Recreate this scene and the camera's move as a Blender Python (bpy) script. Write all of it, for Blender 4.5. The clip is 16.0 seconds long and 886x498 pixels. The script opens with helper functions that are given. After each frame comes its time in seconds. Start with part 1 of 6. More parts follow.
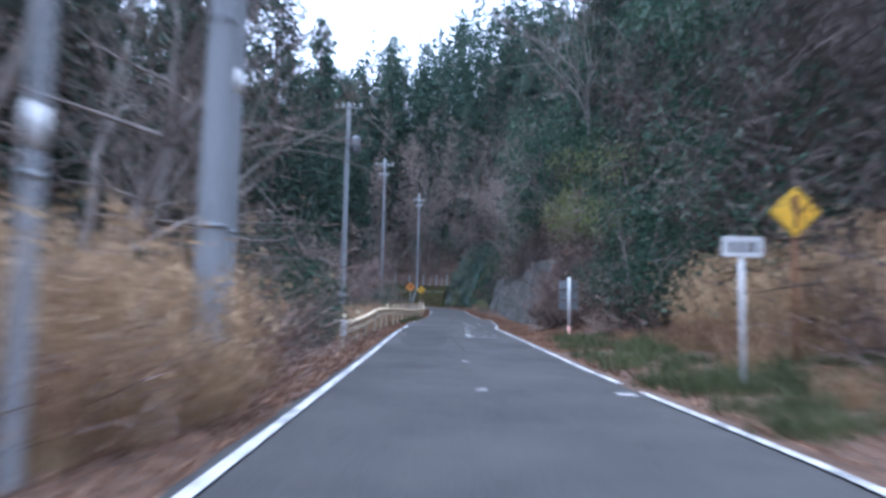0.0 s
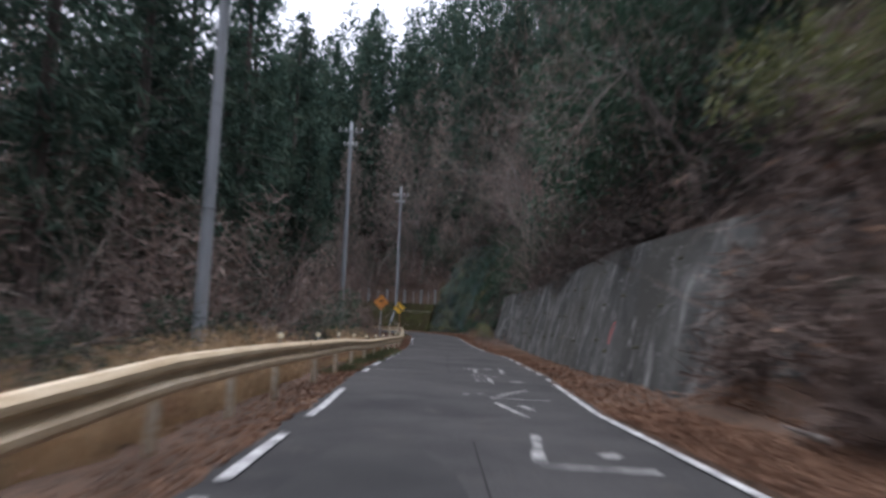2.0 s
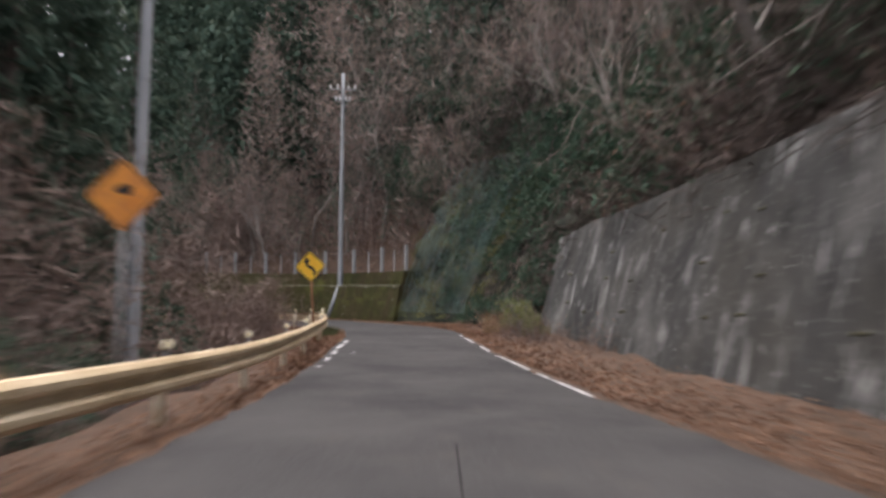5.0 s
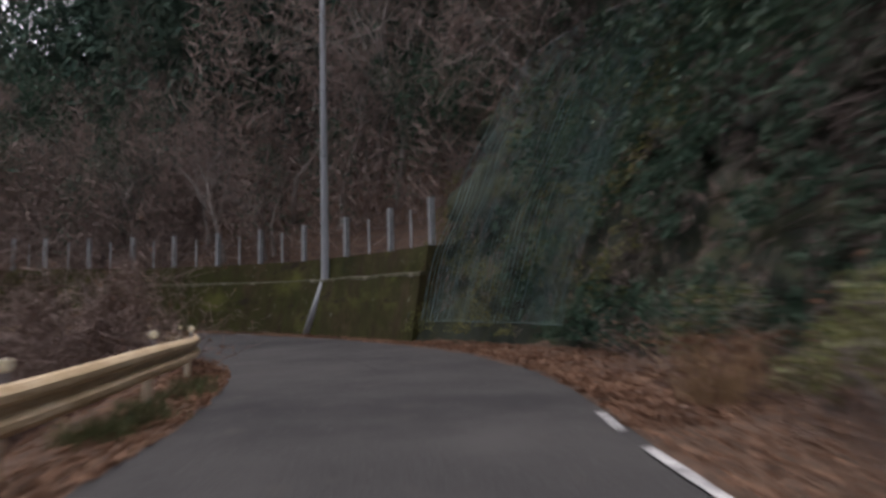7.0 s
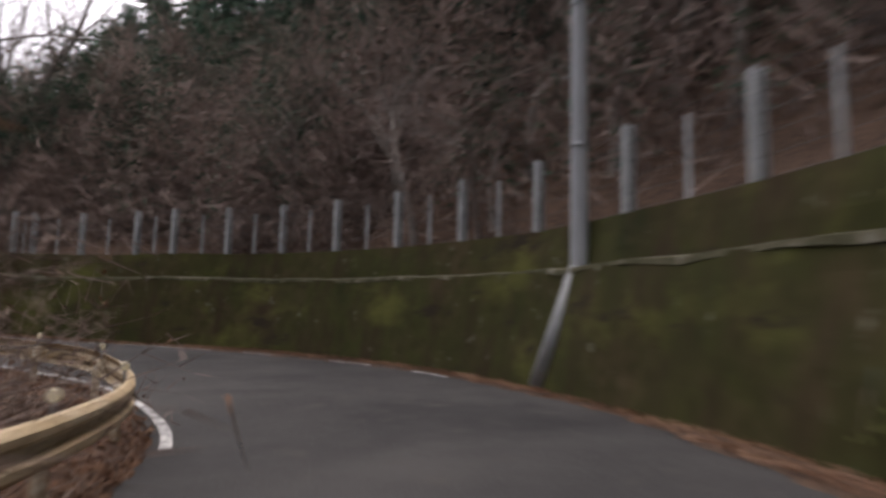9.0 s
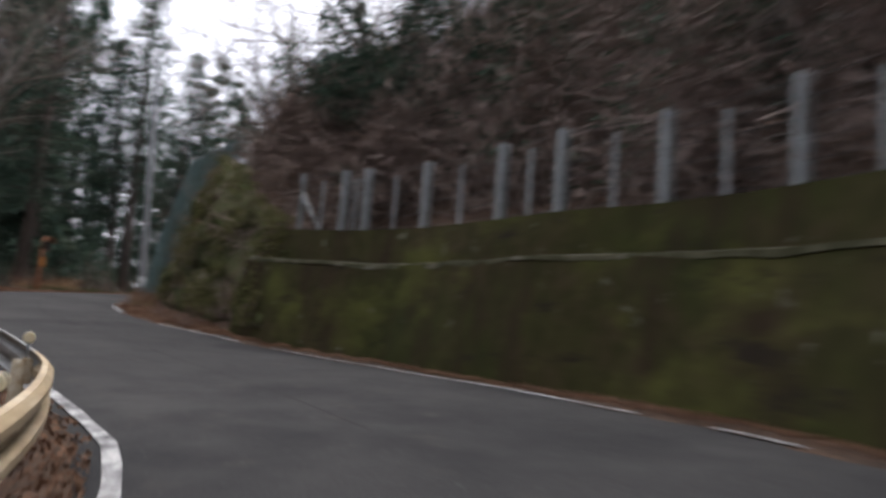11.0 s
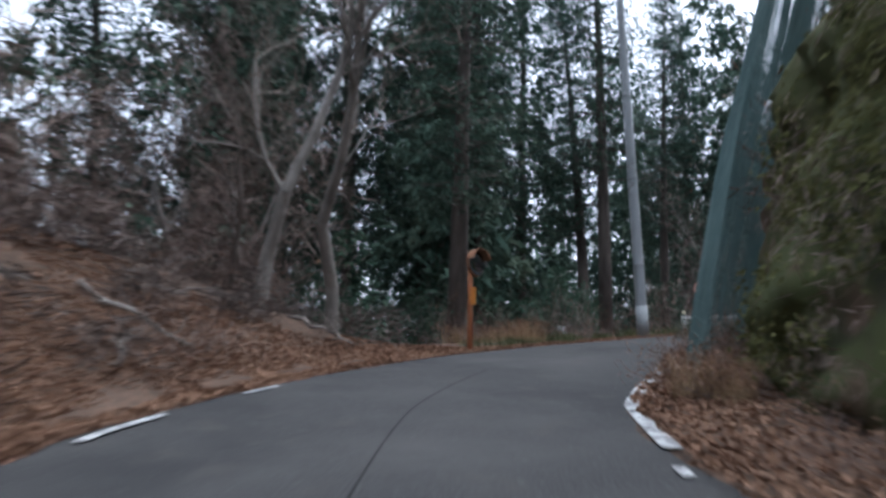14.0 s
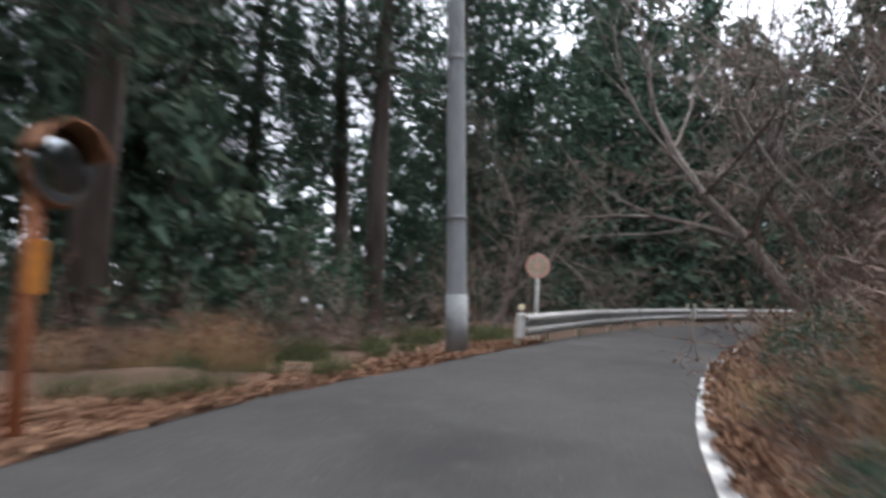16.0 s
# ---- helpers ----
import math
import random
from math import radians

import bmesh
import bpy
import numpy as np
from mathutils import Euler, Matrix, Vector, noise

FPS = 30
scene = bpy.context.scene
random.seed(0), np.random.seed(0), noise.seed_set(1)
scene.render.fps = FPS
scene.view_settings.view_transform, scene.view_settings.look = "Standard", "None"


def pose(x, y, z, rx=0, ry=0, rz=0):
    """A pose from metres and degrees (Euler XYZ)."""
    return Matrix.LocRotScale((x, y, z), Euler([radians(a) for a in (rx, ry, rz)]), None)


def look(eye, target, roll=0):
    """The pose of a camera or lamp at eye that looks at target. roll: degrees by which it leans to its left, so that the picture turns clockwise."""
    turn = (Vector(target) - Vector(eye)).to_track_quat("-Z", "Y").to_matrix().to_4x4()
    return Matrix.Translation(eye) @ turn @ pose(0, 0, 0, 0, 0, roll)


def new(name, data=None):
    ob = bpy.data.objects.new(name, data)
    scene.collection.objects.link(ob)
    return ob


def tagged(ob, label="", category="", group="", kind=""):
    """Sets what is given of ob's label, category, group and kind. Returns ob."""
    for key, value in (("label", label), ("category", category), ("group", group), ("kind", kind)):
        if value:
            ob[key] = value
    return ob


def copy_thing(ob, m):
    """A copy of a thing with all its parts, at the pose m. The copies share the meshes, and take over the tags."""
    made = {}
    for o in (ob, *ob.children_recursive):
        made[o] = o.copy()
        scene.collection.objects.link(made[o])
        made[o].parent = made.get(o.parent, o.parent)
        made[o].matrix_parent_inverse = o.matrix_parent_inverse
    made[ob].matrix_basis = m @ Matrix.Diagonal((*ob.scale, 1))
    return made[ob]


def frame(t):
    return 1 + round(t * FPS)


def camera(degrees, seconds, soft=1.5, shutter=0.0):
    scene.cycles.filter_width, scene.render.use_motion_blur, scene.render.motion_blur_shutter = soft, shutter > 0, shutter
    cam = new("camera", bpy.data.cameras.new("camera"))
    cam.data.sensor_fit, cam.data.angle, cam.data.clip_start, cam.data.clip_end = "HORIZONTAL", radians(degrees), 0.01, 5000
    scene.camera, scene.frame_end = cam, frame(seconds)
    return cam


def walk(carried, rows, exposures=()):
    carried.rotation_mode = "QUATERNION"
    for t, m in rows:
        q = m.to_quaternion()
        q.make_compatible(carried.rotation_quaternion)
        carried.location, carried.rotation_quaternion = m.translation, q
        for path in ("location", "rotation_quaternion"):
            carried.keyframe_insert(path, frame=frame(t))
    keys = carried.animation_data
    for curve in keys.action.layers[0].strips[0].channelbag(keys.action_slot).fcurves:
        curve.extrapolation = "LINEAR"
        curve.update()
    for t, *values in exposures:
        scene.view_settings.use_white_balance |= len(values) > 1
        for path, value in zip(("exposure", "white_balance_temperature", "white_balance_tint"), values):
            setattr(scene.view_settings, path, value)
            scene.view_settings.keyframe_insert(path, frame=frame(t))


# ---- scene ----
cam = camera(60.1, 16.0, 3.0, .9)
PATH = [
    (0.0, (0.000, 0.000, 1.200), (0.216, 9.946, 2.219), 1.30),
    (0.5, (0.099, 5.401, 1.402), (0.485, 15.336, 2.472), 0.70),
    (1.0, (0.230, 10.859, 1.589), (0.640, 20.794, 2.647), -0.08),
    (1.5, (0.308, 16.573, 1.793), (0.732, 26.506, 2.862), -0.16),
    (2.0, (0.356, 21.975, 2.004), (0.747, 31.880, 3.318), 2.17),
    (2.5, (0.500, 26.974, 2.195), (0.919, 36.905, 3.287), 0.58),
    (3.0, (0.615, 32.360, 2.409), (1.116, 42.284, 3.526), -0.15),
    (3.5, (0.736, 38.049, 2.556), (1.339, 47.975, 3.612), 0.38),
    (4.0, (1.016, 43.856, 2.624), (1.707, 53.779, 3.657), 0.80),
    (4.2, (1.191, 46.107, 2.652), (1.908, 56.021, 3.743), 0.93),
    (6.3, (2.633, 68.383, 3.367), (3.094, 78.303, 4.544), -2.35),
    (6.5, (2.673, 69.941, 3.457), (3.059, 79.865, 4.628), -2.29),
    (7.0, (2.690, 73.736, 3.688), (2.816, 83.664, 4.877), -1.68),
    (7.5, (2.525, 77.480, 3.940), (2.196, 87.409, 5.080), -0.40),
    (8.0, (2.194, 81.235, 4.204), (1.122, 91.115, 5.315), -0.03),
    (8.2, (2.021, 82.728, 4.305), (0.548, 92.553, 5.443), 0.01),
    (10.3, (-3.317, 95.653, 4.783), (-9.436, 103.423, 6.260), 4.49),
    (10.5, (-4.153, 96.488, 4.841), (-10.695, 103.910, 6.296), 4.70),
    (11.0, (-6.428, 98.421, 4.989), (-14.031, 104.777, 6.327), 4.44),
    (11.5, (-9.054, 100.043, 5.137), (-17.678, 104.939, 6.425), 4.34),
    (12.0, (-12.073, 101.217, 5.282), (-21.413, 104.543, 6.587), 4.84),
    (12.5, (-15.108, 101.910, 5.439), (-24.801, 103.921, 6.857), 5.05),
    (13.0, (-17.913, 102.395, 5.579), (-27.720, 103.674, 7.057), 3.58),
    (13.5, (-20.457, 102.702, 5.799), (-30.308, 103.620, 7.254), 2.52),
    (14.0, (-22.975, 103.161, 6.050), (-32.824, 104.229, 7.410), 0.86),
    (14.5, (-25.536, 103.632, 6.342), (-35.346, 105.165, 7.527), 0.60),
    (15.0, (-28.022, 104.172, 6.613), (-37.674, 106.553, 7.693), 1.24),
    (15.5, (-30.498, 104.844, 6.830), (-39.873, 108.162, 7.881), 1.14),
    (16.0, (-33.012, 105.753, 7.031), (-42.006, 110.024, 7.960), 2.77),
]
EXPOSURE = [(0, 1.75, 4600, 9), (.5, 1.75, 4850, 9), (1, 1.75, 5300, 10), (1.5, 1.5, 5650, 10), (2, .95, 5550, 10), (2.5, .95, 5950, 11), (3, 1.3, 6150, 12), (3.5, 1.65, 6150, 12), (4, 1.85, 6150, 12), (6.5, 1.0, 6350, 13), (7, .85, 6050, 14), (8, 1.1, 6400, 15), (10.5, .95, 6100, 10), (11.5, 1.25, 5700, 7), (12.5, 1.45, 5100, 4), (14.5, 1.35, 5350, 4), (16, 1.7, 5800, 6)]
walk(cam, [(t, look(eye, target, roll)) for t, eye, target, roll in PATH], EXPOSURE)

# ---- light ----
world = bpy.data.worlds.new("overcast evening")
scene.world = world
world.use_nodes = True
sky = world.node_tree.nodes.new("ShaderNodeTexSky")
sky.sky_type = "NISHITA"
sky.sun_disc = False
sky.sun_elevation, sky.sun_rotation = radians(70), radians(335)
sky.dust_density, sky.air_density, sky.ozone_density = 10.0, .35, .2
cloud = world.node_tree.nodes.new("ShaderNodeMix")
cloud.data_type = "RGBA"
cloud.inputs[0].default_value = .55
cloud.inputs[7].default_value = (8.5, 8.1, 8.3, 1)
world.node_tree.links.new(sky.outputs[0], cloud.inputs[6])
world.node_tree.links.new(cloud.outputs[2], world.node_tree.nodes["Background"].inputs[0])
world.node_tree.nodes["Background"].inputs[1].default_value = .15
lamp = bpy.data.lights.new("sun", "SUN")
lamp.energy, lamp.angle, lamp.color = .4, radians(90), (1, .97, .93)
sun = new("sun", lamp)
sun.matrix_world = look((0, 0, 0), (-math.sin(radians(335)) * math.cos(radians(70)), -math.cos(radians(335)) * math.cos(radians(70)), -math.sin(radians(70))))


# ---- the road's line: distance, then x, y, z of its middle, and the edges across it ----
ROAD_S = [-30, -10, 0, 15, 30, 45, 58, 68, 76, 83, 89, 94, 98, 102, 106, 110, 114, 118, 122, 126, 130, 134, 138, 143, 150, 160, 170, 185]
ROAD_X = [-.64, -.21, 0, .29, .56, 1.1, 1.96, 2.6, 2.59, 1.95, .35, -1.75, -4.16, -7.3, -10.86, -14.7, -18.65, -22.6, -26.53, -30.4, -34.08, -37.38, -40.33, -43.75, -48.19, -53.0, -55.5, -55.5]
ROAD_Y = [-30, -10, 0, 15, 30, 44.98, 57.95, 67.93, 75.93, 82.89, 88.75, 93.35, 96.49, 98.96, 100.75, 101.82, 102.48, 103.09, 103.85, 104.82, 106.36, 108.62, 111.31, 114.96, 120.37, 129.1, 138.8, 153.8]
ROAD_Z = [-1.07, -.36, 0, .54, 1.09, 1.46, 1.83, 2.17, 2.64, 3.1, 3.34, 3.5, 3.64, 3.84, 4.02, 4.22, 4.46, 4.81, 5.23, 5.6, 5.91, 6.22, 6.52, 6.82, 7.1, 7.5, 7.9, 8.4]
BANK_S = [-30, 46, 66, 70, 74, 78, 83, 90, 97, 107, 110.5, 113.5, 116, 118.5, 121, 170]
BANK_D = [0, 0, -.8, -1.2, -1.0, -.5, -.2, 1.5, 3.6, 4, 4, 2.8, 1.6, .6, .2, 0]
LEFT_S = [-30, 33, 45, 52, 68, 75, 79, 84, 90, 94, 98, 104, 108, 111, 114, 118.5, 121, 124, 129, 132, 135, 138, 141, 146, 170]
LEFT_N = [-1.6, -1.5, -1.88, -1.97, -2.2, -2.14, -1.85, -1.68, -1.62, -1.5, -1.2, -.84, -.9, -1.28, -1.68, -2.46, -2.9, -3.2, -2.95, -2.9, -2.5, -1.85, -1.5, -1.4, -1.5]
RIGHT_S = [-30, 6, 14, 22, 33, 43, 52, 58, 66, 74, 80, 84, 89, 95, 99, 103, 107, 110.5, 114, 117, 119.4, 121, 123, 126, 129, 132, 135, 139, 146, 170]
RIGHT_N = [3.0, 3.0, 2.7, 2.62, 2.5, 3.1, 3.1, 2.95, 2.2, 1.75, 1.9, 2.5, 3.2, 3.6, 4.35, 4.95, 5.05, 4.55, 4.3, 3.6, 2.75, 1.9, 1.15, .95, 1.25, 1.05, 1.1, 1.2, 1.7, 1.8]
RAIL_S = [18.6, 24.6, 33, 37.5, 45, 50, 56, 66, 75, 79, 82, 85, 90, 97, 103.4, 108, 112, 116.5, 119.6]
RAIL_N = [-2.24, -2.28, -2.32, -2.26, -2.36, -2.42, -2.56, -2.7, -2.75, -2.58, -2.5, -2.35, -2.2, -1.65, -1.2, -1.4, -1.9, -2.6, -3.22]


def lerp(s, xs, ys):
    return np.interp(s, xs, ys)


def spline(s, xs, ys):
    """Smooth curve through the given knots."""
    xs, ys, s = np.asarray(xs, float), np.asarray(ys, float), np.asarray(s, float)
    slope = np.gradient(ys, xs)
    i = np.clip(np.searchsorted(xs, s) - 1, 0, len(xs) - 2)
    h = xs[i + 1] - xs[i]
    u = (s - xs[i]) / h
    u2, u3 = u * u, u * u * u
    return (2 * u3 - 3 * u2 + 1) * ys[i] + (u3 - 2 * u2 + u) * h * slope[i] + (3 * u2 - 2 * u3) * ys[i + 1] + (u3 - u2) * h * slope[i + 1]


def middle(s):
    return np.stack([spline(s, ROAD_S, ROAD_X), spline(s, ROAD_S, ROAD_Y), spline(s, ROAD_S, ROAD_Z)], -1)


def rightward(s):
    d = middle(np.asarray(s, float) + .5) - middle(np.asarray(s, float) - .5)
    d = d[..., :2] / np.linalg.norm(d[..., :2], axis=-1, keepdims=True)
    return np.stack([d[..., 1], -d[..., 0]], -1)


def bank(s):
    return np.tan(np.radians(lerp(s, BANK_S, BANK_D)))


def at(s, n, h=0.0):
    """World place at distance s along the road, n metres right of its middle and h above its surface."""
    s, n, h = np.broadcast_arrays(np.asarray(s, float), np.asarray(n, float), np.asarray(h, float))
    c, r = middle(s), rightward(s)
    return np.stack([c[..., 0] + r[..., 0] * n, c[..., 1] + r[..., 1] * n, c[..., 2] + np.clip(n, -4, 7) * bank(s) + h], -1)


def heading(s):
    """The road's direction at s, as a turn about z from +y, in degrees."""
    r = rightward(s)
    return math.degrees(math.atan2(r[1], r[0]))


# ---- the lie of the land, across the road at each distance ----
MOSS_S = [93, 97.6, 100, 104, 107.5, 109.4, 110.7, 112, 114.4, 116.2, 118.6, 121]
MOSS_N = [3.9, 4.3, 4.9, 5.3, 5.33, 5.2, 4.8, 4.65, 4.5, 4.0, 3.35, 2.7]
CLIFF_S = [80, 84, 88, 92, 95.5]
CLIFF_N = [4.3, 4.5, 4.6, 4.3, 3.85]
ROCK_S = [119, 121, 123, 125, 127, 129, 131, 134, 136, 140, 170]
ROCK_N = [3.5, 3.2, 2.85, 2.55, 2.35, 2.4, 2.5, 2.6, 2.75, 3.0, 3.4]


def ramp(x, xs, ys):
    return np.interp(x, xs, ys)


def across_right(s, n):
    """Height over the road's plane on its right side."""
    e = lerp(s, RIGHT_S, RIGHT_N)
    d = n - e
    verge = np.where(d < 0, -.06, -.02 + .09 * d)
    if s < 22:
        foot = 6.5
        far = ramp(n - foot, [0, 3, 12, 40, 90], [0, 1.4, 8, 30, 45])
    elif s < 33.6:
        u = min(1, (s - 22) / 10)
        foot = 6.5 - 2.5 * u
        far = ramp(n - foot, [0, 1.5, 5, 12, 40, 90], [0, .8 + 2.2 * u, 3.5 + 2 * u, 11, 34, 50])
    elif s < 80:
        foot = 5.05
        far = ramp(n - foot, [0, .65, 2.2, 10, 40, 90], [0, 3.15, 3.9, 10.5, 33, 48])
    elif s < 93.5:
        foot = lerp(s, CLIFF_S, CLIFF_N) + .5
        far = ramp(n - foot, [0, 3, 6, 12, 40, 90], [0, 6, 8.5, 14, 40, 55])
    elif s < 119.5:
        foot = lerp(s, MOSS_S, MOSS_N) + 1.1
        steep = lerp(s, [94, 104, 110, 115, 120], [1, 1, .8, .45, .25])
        far = ramp(n - foot, [0, .3, 1.2, 4, 10, 30, 60, 95], [0, 2.1, 2.4, 2.4 + 2.6 * steep, 2.4 + 8.5 * steep, 2.4 + 28 * steep, 2.4 + 46 * steep, 2.4 + 50 * steep])
    elif s < 136:
        foot = lerp(s, ROCK_S, ROCK_N) + .5
        top = lerp(s, [119.5, 122, 126, 131, 136], [2.4, 4.4, 4.6, 4.2, 2.0])
        far = ramp(n - foot, [0, 1.6, 3, 10, 40, 90], [0, top, top + .8, top + 3.5, 18, 24])
    else:
        foot = lerp(s, ROCK_S, ROCK_N)
        far = ramp(n - foot, [0, 4, 12, 40, 90], [0, 2.0, 6, 14, 16])
    return verge * (n < foot) + (n >= foot) * (-.02 + .09 * (foot - e) + far)


def across_left(s, n):
    e = -lerp(s, LEFT_S, LEFT_N)
    m = -n
    d = m - e
    verge = np.where(d < 0, -.06, -.03 - .03 * d)
    if s < 16:
        far = ramp(m - 3.2, [0, 4, 12, 30, 60, 120], [0, -.3, -2, -4, 6, 22])
        foot = 3.2
    elif s < 117:
        foot = e + 1.5
        far = ramp(m - foot, [0, 2, 8, 16, 32, 70, 130], [0, -1.2, -5, -6.5, -1, 16, 34])
    elif s < 135:
        u = min(1, max(0, min((s - 118) / 4, (134 - s) / 4)))
        foot = e + .7
        up = ramp(m - foot, [0, 1, 3, 6, 9, 14, 24, 60, 130], [0, .35, 1.4, 3.0, 3.5, 2.6, -1, -9, -16])
        low = ramp(m - foot, [0, 2, 8, 16, 60, 130], [0, -.1, -1.5, -4, -14, -18])
        far = u * up + (1 - u) * low
    else:
        foot = e + .5
        far = ramp(m - foot, [0, 3, 9, 20, 60, 130], [0, -.1, -1.5, -5, -16, -20])
    return verge * (m < foot) + (m >= foot) * (-.03 - .03 * (foot - e) + far)


SAMPLE_S = np.arange(-30, 185.1, 1.0)
SAMPLE_C, SAMPLE_R, SAMPLE_B = middle(SAMPLE_S), rightward(SAMPLE_S), bank(SAMPLE_S)


def land(xy):
    """Height of the ground at many places, from the nearest stretches of road."""
    xy = np.atleast_2d(np.asarray(xy, float))
    off = xy[:, None, :] - SAMPLE_C[None, :, :2]
    d2 = (off ** 2).sum(-1)
    n = (off * SAMPLE_R[None]).sum(-1)
    w = 1 / (d2 + .5) ** 5
    w /= w.sum(1, keepdims=True)
    side = np.sign(n)
    dist = np.sqrt(d2)
    out = np.zeros(len(xy))
    use = w > 1e-3
    for i, s in enumerate(SAMPLE_S):
        k = np.nonzero(use[:, i])[0]
        if len(k) == 0:
            continue
        # distance across, taken as the whole distance where the point is far off the end of this stretch
        m = n[k, i]
        m = np.where(dist[k, i] > 8, side[k, i] * dist[k, i], m)
        h = np.where(m >= 0, across_right(s, m), across_left(s, m))
        out[k] += w[k, i] * (SAMPLE_C[i, 2] + np.clip(m, -4, 7) * SAMPLE_B[i] + h)
    return out / np.where(use, w, 0).sum(1)


def near_road(xy):
    """Distance along and across for many places: the nearest sample of the road."""
    off = np.atleast_2d(xy)[:, None, :] - SAMPLE_C[None, :, :2]
    d2 = (off ** 2).sum(-1)
    i = d2.argmin(1)
    k = np.arange(len(i))
    return SAMPLE_S[i], np.sign((off * SAMPLE_R[None]).sum(-1)[k, i]) * np.sqrt(d2[k, i])


# ---- materials ----
def material(name, colours, scale=4.0, rough=.85, metal=0.0, bump=.2, detail=8.0, stretch=(1, 1, 1), vary=0.0, space="Object", fine=0.0, fine_colours=None, spec=.3, contrast=(.3, .7), thin=0.0):
    """Noise between two or three colours; a second, finer noise for wear; Object Info's Random shifts the value."""
    m = bpy.data.materials.new(name)
    m.use_nodes = True
    t = m.node_tree
    b = t.nodes["Principled BSDF"]
    b.inputs["Roughness"].default_value, b.inputs["Metallic"].default_value = rough, metal
    b.inputs["Specular IOR Level"].default_value = spec
    co = t.nodes.new("ShaderNodeTexCoord")
    mp = t.nodes.new("ShaderNodeMapping")
    mp.inputs["Scale"].default_value = stretch
    t.links.new(co.outputs[space], mp.inputs["Vector"])
    nz = t.nodes.new("ShaderNodeTexNoise")
    nz.inputs["Scale"].default_value, nz.inputs["Detail"].default_value, nz.inputs["Roughness"].default_value = scale, detail, .62
    t.links.new(mp.outputs[0], nz.inputs["Vector"])
    rp = t.nodes.new("ShaderNodeValToRGB")
    el = rp.color_ramp.elements
    el[0].position, el[1].position = contrast
    el[0].color, el[1].color = (*colours[0], 1), (*colours[-1], 1)
    for k, c in enumerate(colours[1:-1]):
        e = el.new(contrast[0] + (contrast[1] - contrast[0]) * (k + 1) / (len(colours) - 1))
        e.color = (*c, 1)
    t.links.new(nz.outputs["Fac"], rp.inputs[0])
    out = rp.outputs[0]
    if fine:
        nf = t.nodes.new("ShaderNodeTexNoise")
        nf.inputs["Scale"].default_value, nf.inputs["Detail"].default_value = fine, 4
        t.links.new(mp.outputs[0], nf.inputs["Vector"])
        rf = t.nodes.new("ShaderNodeValToRGB")
        rf.color_ramp.elements[0].position, rf.color_ramp.elements[1].position = .42, .66
        t.links.new(nf.outputs["Fac"], rf.inputs[0])
        mx = t.nodes.new("ShaderNodeMix")
        mx.data_type = "RGBA"
        t.links.new(rf.outputs[0], mx.inputs[0])
        t.links.new(out, mx.inputs[6])
        mx.inputs[7].default_value = (*(fine_colours or colours[-1]), 1)
        out = mx.outputs[2]
    if vary:
        oi = t.nodes.new("ShaderNodeObjectInfo")
        ge = t.nodes.new("ShaderNodeNewGeometry")
        ad = t.nodes.new("ShaderNodeMath")
        ad.operation = "ADD"
        t.links.new(oi.outputs["Random"], ad.inputs[0])
        t.links.new(ge.outputs["Random Per Island"], ad.inputs[1])
        mr = t.nodes.new("ShaderNodeMapRange")
        mr.inputs[1].default_value, mr.inputs[2].default_value = 0, 2
        mr.inputs[3].default_value, mr.inputs[4].default_value = 1 - vary, 1 + vary
        t.links.new(ad.outputs[0], mr.inputs[0])
        hs = t.nodes.new("ShaderNodeHueSaturation")
        t.links.new(mr.outputs[0], hs.inputs["Value"])
        t.links.new(out, hs.inputs["Color"])
        out = hs.outputs[0]
    t.links.new(out, b.inputs["Base Color"])
    if bump:
        bp = t.nodes.new("ShaderNodeBump")
        bp.inputs["Strength"].default_value, bp.inputs["Distance"].default_value = bump, .03
        t.links.new(nz.outputs["Fac"], bp.inputs["Height"])
        t.links.new(bp.outputs[0], b.inputs["Normal"])
    if thin:
        # light that passes through the leaf
        tl, ms = t.nodes.new("ShaderNodeBsdfTranslucent"), t.nodes.new("ShaderNodeMixShader")
        ms.inputs[0].default_value = thin
        t.links.new(out, tl.inputs["Color"])
        t.links.new(b.outputs[0], ms.inputs[1])
        t.links.new(tl.outputs[0], ms.inputs[2])
        t.links.new(ms.outputs[0], t.nodes["Material Output"].inputs["Surface"])
    return m


ASPHALT = material("asphalt", [(.025, .0245, .0245), (.041, .04, .039), (.064, .062, .059)], .45, .95, bump=.35, fine=60, fine_colours=(.062, .062, .062), spec=.1, detail=12)
PATCH = material("dark asphalt", [(.023, .0235, .024), (.036, .036, .036), (.05, .049, .047)], .8, .95, bump=.2, fine=90, fine_colours=(.04, .04, .04), spec=.1)
SEAM = material("seam", [(.02, .02, .02), (.036, .035, .034)], 5, .97, bump=.1, spec=.04)
PAINT = material("road paint", [(.07, .07, .07), (.3, .3, .3), (.55, .55, .54)], 3.5, .85, bump=.1, fine=12, fine_colours=(.2, .2, .2), contrast=(.36, .56), spec=.12)
FADEDPAINT = material("faded road paint", [(.08, .08, .08), (.24, .24, .23), (.5, .5, .48)], 3.0, .9, bump=.1, fine=9, fine_colours=(.1, .1, .1), contrast=(.34, .62), spec=.1)
SOIL = material("leaf-strewn soil", [(.03, .024, .019), (.06, .043, .033), (.1, .068, .05)], 1.6, .95, bump=.9, detail=14, fine=13, fine_colours=(.12, .076, .052), spec=.1)
LITTER = material("dead leaves", [(.105, .062, .042), (.2, .116, .074), (.29, .182, .12)], .6, .9, bump=0, vary=.4, spec=.12)
